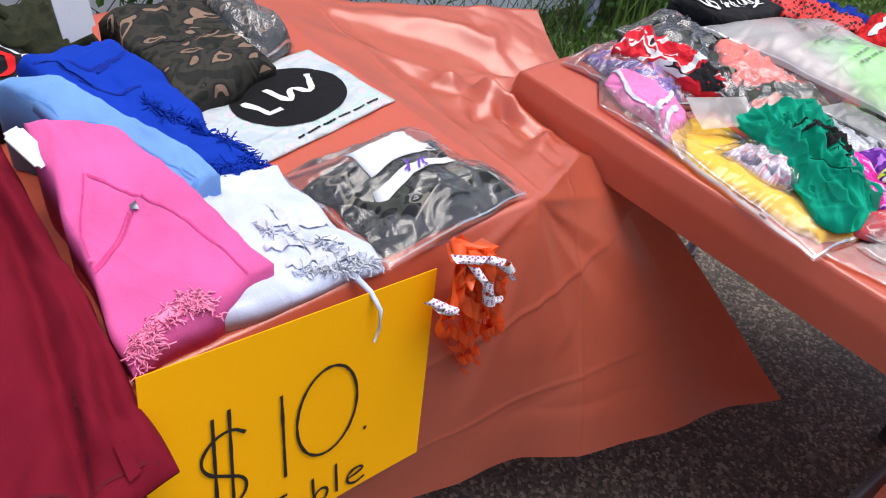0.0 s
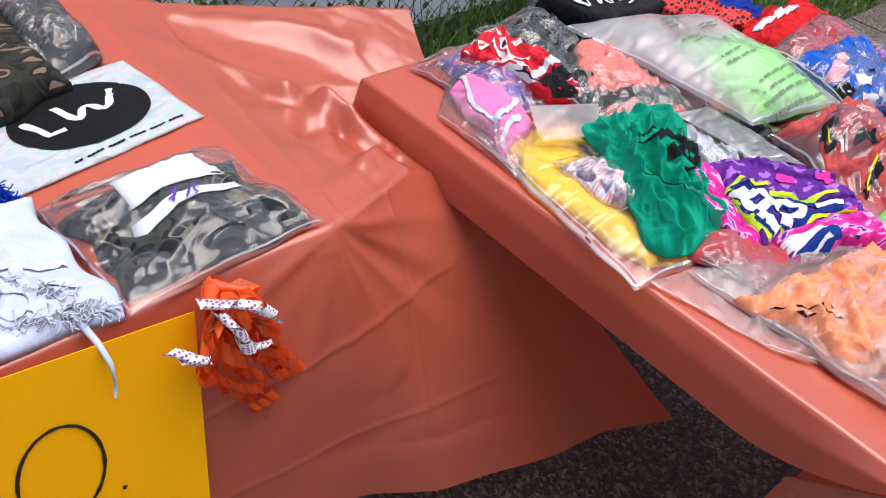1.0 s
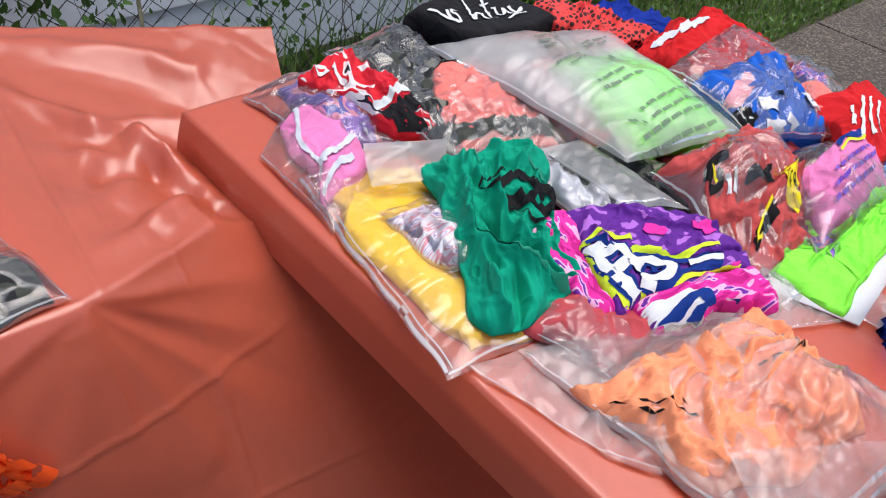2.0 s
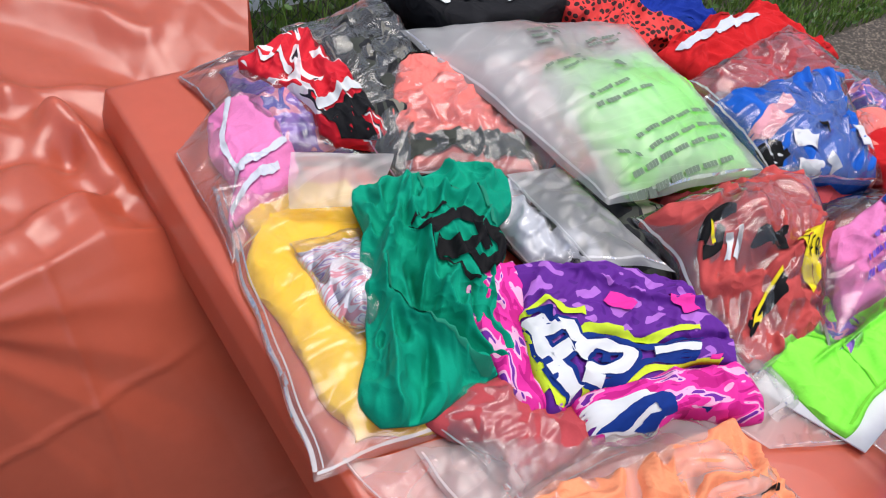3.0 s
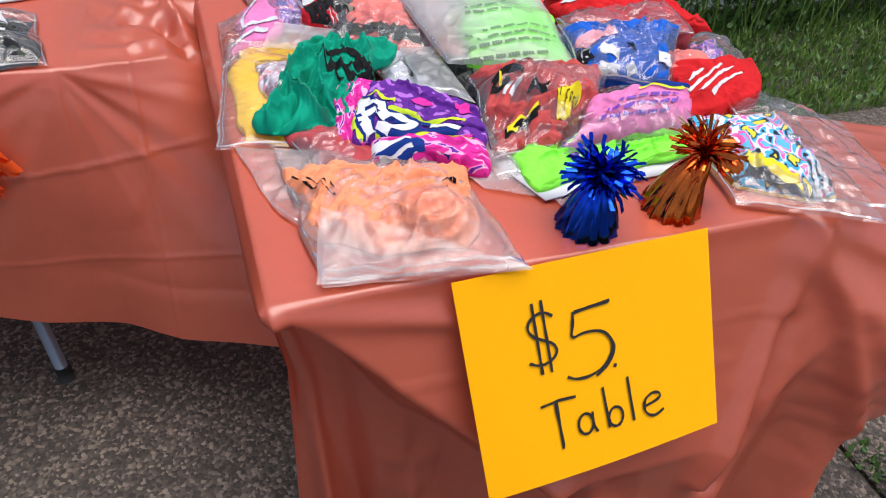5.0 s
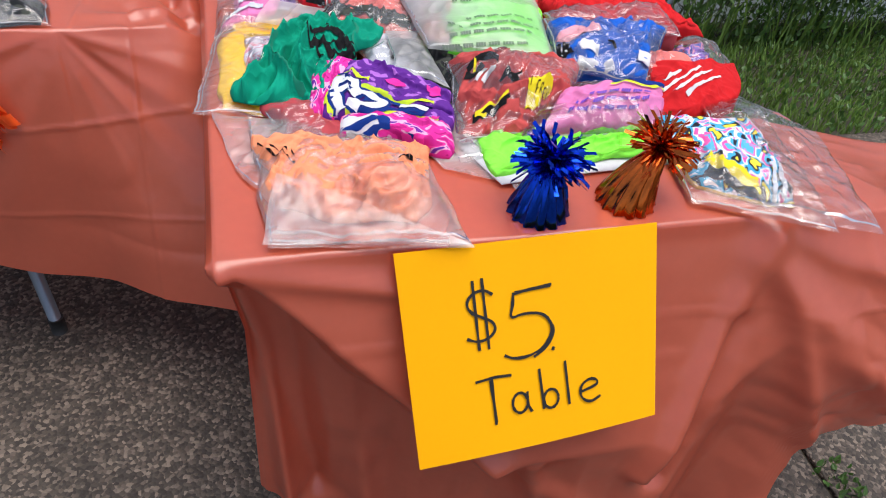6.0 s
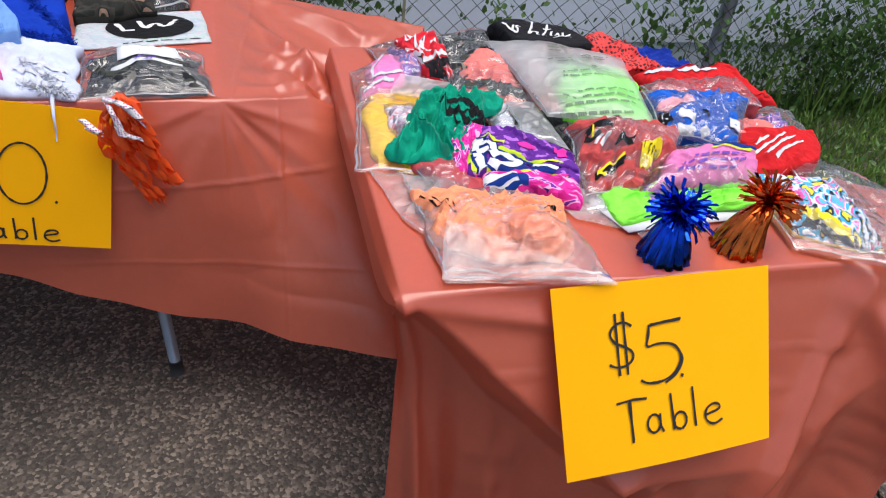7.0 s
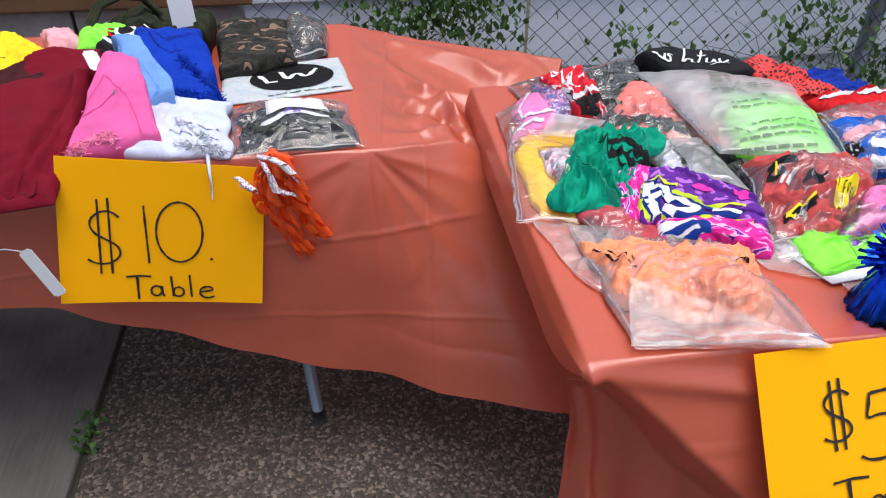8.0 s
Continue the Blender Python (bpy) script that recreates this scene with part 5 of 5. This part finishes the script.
GRAFFITI = [[(0.04, 0.52), (0.07, 0.74), (0.12, 0.92), (0.15, 0.99)], [(0.05, 0.52), (0.11, 0.64), (0.2, 0.56), (0.23, 0.7)], [(0.1, 0.78), (0.19, 0.74)], [(0.22, 0.81), (0.25, 0.72), (0.37, 0.72), (0.48, 0.78), (0.42, 0.89), (0.31, 0.91), (0.23, 0.86)], [(0.58, 0.79), (0.81, 0.83)], [(0.2, 0.92), (0.29, 0.97)]]
band("lime_print", sh_top, [[(0.01, 0.49), (0.05, 0.39), (0.13, 0.38), (0.18, 0.48), (0.3, 0.48)], [(0.25, 0.63), (0.32, 0.57), (0.44, 0.58), (0.56, 0.7), (0.68, 0.63), (0.85, 0.64)], [(0.18, 0.99), (0.25, 0.99), (0.38, 0.99), (0.54, 0.9), (0.63, 0.99), (0.78, 0.99), (0.93, 0.99)], [(0.01, 0.55), (0.01, 0.76), (0.01, 0.91)], [(0.04, 0.79), (0.07, 0.97), (0.11, 0.99)]], 0.06, LIME_PRINT, shorts, 0.0022, 5)
band("navy_print", sh_top, GRAFFITI, 0.135, NAVY_PRINT, shorts, 0.0032, 6)
band("navy_edge", sh_top, [[(0.02, 0.47), (0.1, 0.45), (0.11, 0.6), (0.21, 0.52), (0.24, 0.69)], [(0.21, 0.7), (0.31, 0.63), (0.43, 0.66), (0.52, 0.77), (0.67, 0.72), (0.84, 0.74)], [(0.19, 0.96), (0.31, 0.99), (0.4, 0.96), (0.55, 0.84), (0.64, 0.94), (0.79, 0.96)], [(0.04, 0.71), (0.09, 0.9), (0.14, 0.99)], [(0.57, 0.87), (0.8, 0.91)], [(0.31, 0.83), (0.36, 0.82)]], 0.055, NAVY_PRINT, shorts, 0.0038, 4)
band("white_print", sh_top, GRAFFITI, 0.085, WHITE_PRINT, shorts, 0.0044, 6)
band("blue_print", sh_top, [[(0.32, 0.82), (0.36, 0.83)]], 0.07, NAVY_PRINT, shorts, 0.0056, 4)
bands("magenta_patch", sh_top, [[(0.45, 0.33), (0.57, 0.41)], [(0.81, 0.28), (0.85, 0.47)], [(0.87, 0.99), (0.92, 0.99)]], 0.13, MAGENTA_PRINT, shorts, 0.0025, 5)
peach, pe_top, pb_top = bagged("peach orange clothes in a milky zip bag", PEACH, [(0.295, -0.370), (0.535, -0.425), (0.490, -0.570), (0.312, -0.520)], (0.757, 0.760, 0.752, 0.752), 0.036, 17.0, skin=MILKY, fold=0.013, freq=22, puff=0.33, res=80, bag_quad=[(0.292, -0.300), (0.525, -0.405), (0.545, -0.620), (0.300, -0.590)], bag_thick=0.045)
band("zip_seal", pb_top, [[(0.03, 0.93), (0.5, 0.95), (0.98, 0.95)]], 0.018, ZIP_SEAL, peach, 0.002, label="white plastic zip seal")
band("zip_seal", pb_top, [[(0.03, 0.97), (0.5, 0.985), (0.98, 0.985)]], 0.012, ZIP_SEAL, peach, 0.002)
_fold = soft_shape([(0.320, -0.500), (0.410, -0.555), (0.545, -0.621), (0.295, -0.590)], (0.795, 0.786, 0.757, 0.757), 0.006, 52.0, fold=0.003, crisp=0.0012, puff=0.5, ragged=0.006)[1]
part("bag_flap", grid_mesh(_fold, 50, 40), MILKY, peach, "folded-over milky bag flap")
bars("warning_print", pe_top, [(0.02, 0.2, 0.2, 0.45, 0.02), (0.03, 0.3, 0.2, 0.53, 0.02), (0.65, 0.4, 0.9, 0.42, 0.02)], BLACK_PRINT, peach, 0.004)
tw, tw_top = garment("garment", "red, white and black printed garment twisted up", "garment", RED_WHITE, [(0.378, 0.180), (0.462, 0.208), (0.455, 0.0), (0.405, 0.02)], (0.792, 0.795, 0.778, 0.772), 0.030, 18.0, floor=0.765, fold=0.010, freq=17, turn=1.2, squeeze=2.5, res=70)
band("dark_trim", tw_top, [[(0.1, 0.80), (0.5, 0.84), (0.95, 0.8)], [(0.1, 0.94), (0.6, 0.96)]], 0.15, BLACK, tw, 0.0025)
bands("white_stripe", tw_top, [[(0.1, 0.68), (0.4, 0.72), (0.7, 0.68), (0.95, 0.7)], [(0.12, 0.1), (0.3, 0.2), (0.25, 0.35)]], 0.07, WHITE_PRINT, tw, 0.0025)
bagged("black and grey camouflage clothing in a clear bag", CAMO_GREY, [(0.452, 0.225), (0.59, 0.225), (0.535, 0.03), (0.440, -0.045)], (0.78, 0.785, 0.780, 0.765), 0.045, 19.0, floor=T, fold=0.012, crisp=0.0055)
coral, co_top, cb_top = bagged("coral garment with a dark printed hem in a clear bag", CORAL, [(0.520, 0.097), (0.60, 0.085), (0.575, -0.110), (0.448, -0.030)], (0.790, 0.795, 0.768, 0.768), 0.032, 20.0, floor=0.765, fold=0.006, freq=26, puff=0.28, bag_thick=0.045, bag_quad=[(0.520, 0.165), (0.645, 0.100), (0.585, -0.150), (0.435, -0.035)])
band("printed_hem", co_top, [[(0.0, 0.86), (0.5, 0.87), (1.0, 0.86)]], 0.20, CAMO_GREY, coral, 0.003)
band("printed_hem", co_top, [[(0.05, 0.03), (0.5, 0.05), (0.95, 0.04)]], 0.08, CAMO_GREY, coral, 0.003)
bagged("pink and red printed garment in a clear bag", RED_MIX, [(0.585, 0.07), (0.66, 0.05), (0.64, -0.15), (0.575, -0.13)], 0.775, 0.040, 53.0, floor=T, skin=MILKY)
lim, li_top, lb_top = bagged("lime green garment in a frosted bag printed with warnings", LIME, [(0.670, 0.015), (0.820, -0.025), (0.790, -0.222), (0.622, -0.185)], (0.800, 0.805, 0.782, 0.790), 0.034, 21.0, floor=0.77, skin=FROST, fold=0.005, freq=12, puff=0.3, crisp=0.003, bag_thick=0.036, bag_quad=[(0.554, 0.146), (0.835, 0.035), (0.785, -0.24), (0.583, -0.2)], bag_base=(0.806, 0.812, 0.795, 0.8))
part("bag_back_wall", grid_mesh(lambda u, v: lb_top(0.02 + 0.96 * u, 0.02 + 0.34 * v + 0.5 * (1 - u) ** 2 * v) - V((0, 0, 0.005)), 60, 40), MILKY, lim, "second film wall lying double")
bars("warning_print", lb_top, [(0.32, 0.61, 0.59, 0.54, 0.017), (0.3, 0.66, 0.68, 0.58, 0.017), (0.35, 0.81, 0.88, 0.7, 0.017), (0.34, 0.87, 0.91, 0.77, 0.017), (0.2, 0.85, 0.3, 0.88, 0.017), (0.18, 0.94, 0.84, 0.84, 0.017), (0.14, 0.99, 0.78, 0.94, 0.017), (0.11, 0.99, 0.26, 0.99, 0.017), (0.36, 0.22, 0.54, 0.17, 0.012), (0.36, 0.25, 0.52, 0.21, 0.012), (0.36, 0.28, 0.48, 0.25, 0.012), (0.59, 0.26, 0.85, 0.16, 0.012), (0.59, 0.28, 0.83, 0.2, 0.012), (0.3, 0.41, 0.51, 0.35, 0.012), (0.34, 0.44, 0.5, 0.39, 0.012)], GREY_PRINT, lim, 0.003)
part("round_mark", oval(lb_top, 0.67, 0.4, 0.028, 0.024, 0.003), GREY_PRINT, lim)
blk, bl_top = garment("shirt", "black shirt with white script print", "shirt", BLACK, [(0.592, 0.235), (0.745, 0.245), (0.825, 0.115), (0.64, 0.105)], (0.800, 0.808, 0.80, 0.810), 0.030, 22.0, floor=T, fold=0.003, puff=0.3, res=60)
band("script_print", bl_top, [[(0.07, 0.24), (0.07, 0.5), (0.07, 0.31), (0.07, 0.57), (0.07, 0.58)], [(0.17, 0.36), (0.07, 0.49), (0.07, 0.61), (0.15, 0.49), (0.2, 0.36), (0.26, 0.41)], [(0.61, 0.14), (0.15, 0.71), (0.38, 0.5), (0.45, 0.49), (0.27, 0.73), (0.32, 0.71)], [(0.79, 0.22), (0.38, 0.69), (0.42, 0.73)], [(0.62, 0.36), (0.74, 0.36)], [(0.68, 0.45), (0.49, 0.69), (0.56, 0.7), (0.74, 0.5), (0.56, 0.77)], [(0.75, 0.58), (0.62, 0.77), (0.68, 0.78), (0.8, 0.68), (0.52, 0.83), (0.42, 0.83), (0.55, 0.81), (0.7, 0.83)]], 0.030, WHITE_PRINT, blk, 0.003, 3)
garment("shirt", "red mesh knit sports shirt", "shirt", RED_MESH, [(0.785, 0.175), (0.862, 0.140), (0.948, 0.012), (0.815, -0.045)], (0.80, 0.808, 0.79, 0.79), 0.026, 23.0, floor=T, fold=0.012, puff=0.3, ragged=0.04, res=70)
bf, bf_top = garment("shirt", "royal blue garment lying folded", "garment", BLUE, [(0.850, 0.175), (0.985, 0.135), (1.045, 0.035), (0.900, 0.0)], (0.785, 0.79, 0.768, 0.78), 0.020, 24.0, floor=T, fold=0.010, puff=0.3, ragged=0.04, res=70)
bands("hem", bf_top, [[(0.05, 0.92), (0.5, 0.9), (0.95, 0.93)]], 0.04, BLUE_HEM, bf, 0.0015, 3)
rb, rb_top = garment("shirt", "bright red and white garment lying folded", "garment", RED, [(0.838, -0.015), (1.085, 0.015), (1.150, -0.110), (0.838, -0.085)], (0.795, 0.80, 0.765, 0.795), 0.024, 25.0, floor=T, fold=0.008, puff=0.25, res=70)
band("white_panel", rb_top, [[(0.05, 0.32), (0.4, 0.25), (0.72, 0.22)]], 0.17, WHITE_CLOTH, rb, 0.003)
bands("red_hem", rb_top, [[(0.1, 0.12), (0.45, 0.08), (0.9, 0.06)], [(0.05, 0.9), (0.5, 0.92), (0.95, 0.9)]], 0.05, RED_SEAM, rb, 0.002, 3)
blu, bu_top, bub_top = bagged("blue and pink garment with white letters in a clear bag", BRIGHT_BLUE, [(0.812, -0.13), (1.015, -0.16), (0.925, -0.301), (0.8, -0.25)], (0.812, 0.812, 0.775, 0.792), 0.028, 26.0, floor=T, fold=0.009, freq=18, puff=0.3, res=70)
bands("white_letters", bu_top, [[(0.01, 0.81), (0.01, 0.99)], [(0.18, 0.75), (0.37, 0.8)], [(0.17, 0.98), (0.36, 0.99)], [(0.49, 0.87), (0.57, 0.99)]], 0.15, WHITE_PRINT, blu, 0.003, 5)
bands("black_letters", bu_top, [[(0.01, 0.76), (0.01, 0.99)], [(0.07, 0.72), (0.05, 0.99)], [(0.01, 0.99), (0.11, 0.88)], [(0.49, 0.62), (0.59, 0.69)]], 0.05, BLACK_PRINT, blu, 0.0042, 3)
bands("pink_patch", bu_top, [[(0.01, 0.6), (0.25, 0.41), (0.41, 0.31)], [(0.01, 0.67), (0.33, 0.44)]], 0.12, PALE_PINK, blu, 0.003, 5)
decal("size_sticker", bub_top, 0.80, 0.62, 0.93, 0.80, WHITE_PAPER, blu, 0.003)
bagged("dark red garment in a clear bag", WINE, [(0.829, -0.090), (1.045, -0.062), (1.035, -0.175), (0.827, -0.140)], (0.805, 0.812, 0.805, 0.808), 0.022, 54.0, floor=T, fold=0.008, bag_quad=None)
bagged("coral red garment with a white size label in a clear bag", CORAL, [(0.945, -0.215), (1.045, -0.215), (1.04, -0.29), (0.925, -0.295)], (0.79, 0.785, 0.772, 0.775), 0.020, 60.0, floor=T, fold=0.006)
redp, rp_top, rpb_top = bagged("red printed garment with yellow lettering in a clear bag", RED_CLOTH, [(0.618, -0.226), (0.828, -0.255), (0.735, -0.386), (0.594, -0.395)], (0.785, 0.795, 0.762, 0.753), 0.045, 27.0, floor=T, fold=0.010, freq=18, puff=0.28, res=80, creases=[(0.010, 0.05, [(0.05, 0.6), (0.4, 0.66), (0.9, 0.6)]), (-0.008, 0.04, [(0.3, 0.1), (0.35, 0.5), (0.3, 0.9)])])
bands("dark_print", rp_top, [[(0.04, 0.35), (0.15, 0.27), (0.32, 0.26)], [(0.03, 0.39), (0.13, 0.41), (0.19, 0.32)], [(0.36, 0.45), (0.51, 0.61)], [(0.41, 0.53), (0.53, 0.52)], [(0.07, 0.83), (0.23, 0.79), (0.45, 0.72)], [(0.13, 0.81), (0.42, 0.77)]], 0.065, BLACK_PRINT, redp, 0.002, 4)
band("grey_print", rp_top, [[(0.22, 0.37), (0.14, 0.51)], [(0.29, 0.37), (0.2, 0.51)]], 0.04, WHITE_PRINT, redp, 0.0028, 3)
bands("yellow_lettering", rp_top, [[(0.09, 0.82), (0.23, 0.77), (0.43, 0.69)], [(0.13, 0.81), (0.2, 0.82), (0.23, 0.81)], [(0.12, 0.3), (0.12, 0.38)]], 0.024, YELLOW_PRINT, redp, 0.0038)
band("yellow_label", rp_top, [[(0.64, 0.59), (0.67, 0.87)], [(0.72, 0.57), (0.75, 0.86)], [(0.8, 0.61), (0.83, 0.75)]], 0.09, YELLOW_PRINT, redp, 0.003, 4)
LX = {"T": [[(0, 0), (1, 0)], [(0.5, 0), (0.5, 1)]], "F": [[(0, 0), (0, 1)], [(0, 0), (0.9, 0)], [(0, 0.5), (0.7, 0.5)]], "R": [[(0, 1), (0, 0), (0.8, 0.05), (0.8, 0.45), (0, 0.5), (0.9, 1)]], "E": [[(0.9, 0), (0, 0), (0, 1), (0.9, 1)], [(0, 0.5), (0.7, 0.5)]]}
(tx, ty), (tx2, ty2) = [(0.62, 0.64), (0.86, 0.75)]
lines = []
for i, ch in enumerate("T FREE"):
    lines += [[(tx + (tx2 - tx) * (i + 0.7 * a) / 6, ty + (ty2 - ty) * i / 6 + 0.07 * (b - 0.5)) for a, b in l] for l in LX.get(ch, [])]
band("label_lettering", rp_top, lines, 0.009, BLACK_PRINT, redp, 0.0045, 1, "black letters T FREE")
pt, pt_top, ptb_top = bagged("pink garment with dark lettering in a clear bag", ROSE, [(0.77, -0.33), (0.945, -0.33), (0.905, -0.406), (0.69, -0.41)], (0.792, 0.792, 0.765, 0.76), 0.030, 28.0, floor=T, fold=0.006, puff=0.3, bag_quad=[(0.745, -0.285), (0.975, -0.300), (0.915, -0.425), (0.665, -0.425)], bag_thick=0.05)
bands("wave_print", pt_top, [[(0.45, 0.12), (0.65, 0.06), (0.8, 0.18), (1.0, 0.12)]], 0.12, NAVY_PRINT, pt, 0.003)
bands("wave_print", pt_top, [[(0.45, 0.24), (0.65, 0.16), (0.8, 0.28), (1.0, 0.22)]], 0.05, LIME_PRINT, pt, 0.004)
bars("dark_lettering", pt_top, [(0.30, 0.40, 0.85, 0.38, 0.06), (0.22, 0.56, 0.85, 0.54, 0.07), (0.2, 0.73, 0.8, 0.71, 0.07)], PURPLE_INK, pt, 0.004)
bagged("grey and lilac garment in a clear bag", PURPLE_MIX, [(0.675, -0.375), (0.735, -0.375), (0.745, -0.425), (0.675, -0.43)], 0.756, 0.022, 55.0)
rw, rw_top = garment("shirt", "red shirt with white brush-stroke print", "shirt", RED, [(0.955, -0.255), (1.095, -0.268), (1.080, -0.345), (0.895, -0.385)], (0.785, 0.790, 0.772, 0.765), 0.030, 29.0, floor=T, fold=0.006, puff=0.3, res=60)
band("white_print", rw_top, [[(0.12, 0.72), (0.35, 0.52), (0.55, 0.35)], [(0.22, 0.80), (0.45, 0.58), (0.68, 0.42)], [(0.35, 0.85), (0.55, 0.68), (0.78, 0.55)], [(0.12, 0.58), (0.32, 0.36)]], 0.055, WHITE_PRINT, rw, 0.0025)
spread, sp_top = garment("shirt", "lime green shirt spread on a white card", "shirt", LIME, [(0.600, -0.385), (0.90, -0.370), (0.900, -0.452), (0.622, -0.480)], (0.755, 0.765, 0.758, 0.754), 0.012, 30.0, fold=0.005, freq=20, puff=0.3, ragged=0.012, res=80, creases=[(0.006, 0.04, [(0.15, 0.4), (0.5, 0.5), (0.8, 0.3)]), (0.005, 0.03, [(0.3, 0.9), (0.55, 0.6), (0.95, 0.6)])])
bands("sleeve_seam", sp_top, [[(0.22, 0.05), (0.26, 0.5), (0.2, 0.95)], [(0.70, 0.05), (0.74, 0.5), (0.72, 0.95)]], 0.02, LIME_SEAM, spread, 0.0012, 3)
bands("hem", sp_top, [[(0.03, 0.94), (0.5, 0.95), (0.97, 0.94)]], 0.03, LIME_SEAM, spread, 0.0012, 3)
sock, so_top, sob_top = bagged("many-coloured socks in a clear bag", SOCK_MIX, [(0.905, -0.395), (1.085, -0.385), (1.030, -0.600), (0.915, -0.545)], (0.775, 0.765, 0.752, 0.752), 0.026, 31.0, floor=T, fold=0.006, freq=20, bag_quad=[(0.900, -0.37), (1.13, -0.34), (1.06, -0.655), (0.875, -0.570)])
band("white_strap", so_top, [[(0.72, 0.99), (0.78, 0.85), (0.82, 0.68)], [(0.84, 0.99), (0.88, 0.86), (0.90, 0.70)]], 0.06, WHITE_CLOTH, sock, 0.004)
band("yellow_sock", so_top, [[(0.12, 0.72), (0.35, 0.86), (0.55, 0.93)]], 0.14, YELLOW_PRINT, sock, 0.003)
band("black_sock", so_top, [[(0.1, 0.86), (0.3, 0.95), (0.6, 0.97)], [(0.9, 0.86), (0.97, 0.9)]], 0.12, BLACK, sock, 0.0025)
bagged("purple and white garment in a clear bag", PURPLE_MIX, [(1.045, -0.14), (1.115, -0.14), (1.11, -0.23), (1.04, -0.24)], 0.755, 0.040, 56.0, bag_quad=[(1.02, -0.11), (1.15, -0.12), (1.15, -0.24), (1.03, -0.26)])
empty_bag("large crinkled clear plastic bag hanging off the table", [(1.02, -0.24), (1.19, -0.42), (1.14, -0.66), (0.97, -0.61)], (0.775, 0.752, 0.742, 0.758), 0.02, 57.0, CLEAR)
empty_bag("crumpled milky plastic bag tucked under the heap", [(0.565, -0.27), (0.62, -0.28), (0.62, -0.44), (0.575, -0.44)], T, 0.02, 58.0, MILKY)

# ---- foil balloon weights ----


def balloon_weight(x, y, mat, label, seed, lean):
    thing = tagged(new("balloon_weight"), label, "balloon weight", "foil balloon weights")
    thing.location = (x, y, 0.7485)
    rnd = random.Random(seed)

    def skirt(u, v):
        a = u * math.tau
        r = (0.031 * (1 - v) ** 0.7 + 0.009) * (1 + 0.07 * math.sin(a * 13 + 2 * v) + 0.05 * math.sin(a * 29 + 5 * v))
        z = 0.075 * v
        return V((r * math.cos(a) + lean[0] * v * v, r * math.sin(a) + lean[1] * v * v, z))

    bm = grid_mesh(skirt, 72, 14)
    bmesh.ops.holes_fill(bm, edges=[e for e in bm.edges if e.is_boundary and max(v.co.z for v in e.verts) < 0.001])
    part("foil_base", bm, mat, thing, "pleated foil wrapped base")
    bm = bmesh.new()
    top = V((lean[0], lean[1], 0.078))
    for _ in range(170):
        th, ph = rnd.uniform(0, math.tau), math.acos(rnd.uniform(0.0, 1.0))
        d = (V((math.sin(ph) * math.cos(th), math.sin(ph) * math.sin(th), math.cos(ph))) + V(lean + (0,)) * 14).normalized()
        s = d.cross(V((rnd.uniform(-1, 1), rnd.uniform(-1, 1), rnd.uniform(-1, 1)))).normalized() * 0.0028
        n = rnd.uniform(0.035, 0.062)
        prev = None
        p = top.copy()
        for i in range(5):
            cur = (bm.verts.new(p - s), bm.verts.new(p + s))
            if prev:
                bm.faces.new((prev[0], prev[1], cur[1], cur[0]))
            prev = cur
            d = (d + V((rnd.uniform(-0.45, 0.45), rnd.uniform(-0.45, 0.45), -0.16))).normalized()
            p = p + d * n / 4
    part("tinsel", bm, mat, thing, "burst of cut foil strips")["kind"] = "stuff"
    return thing


balloon_weight(0.654, -0.554, BLUE_FOIL, "blue foil balloon weight with a tinsel burst", 3, (0.004, 0.0))
balloon_weight(0.786, -0.546, COPPER_FOIL, "copper orange foil balloon weight with a tinsel burst", 4, (0.034, 0.008))
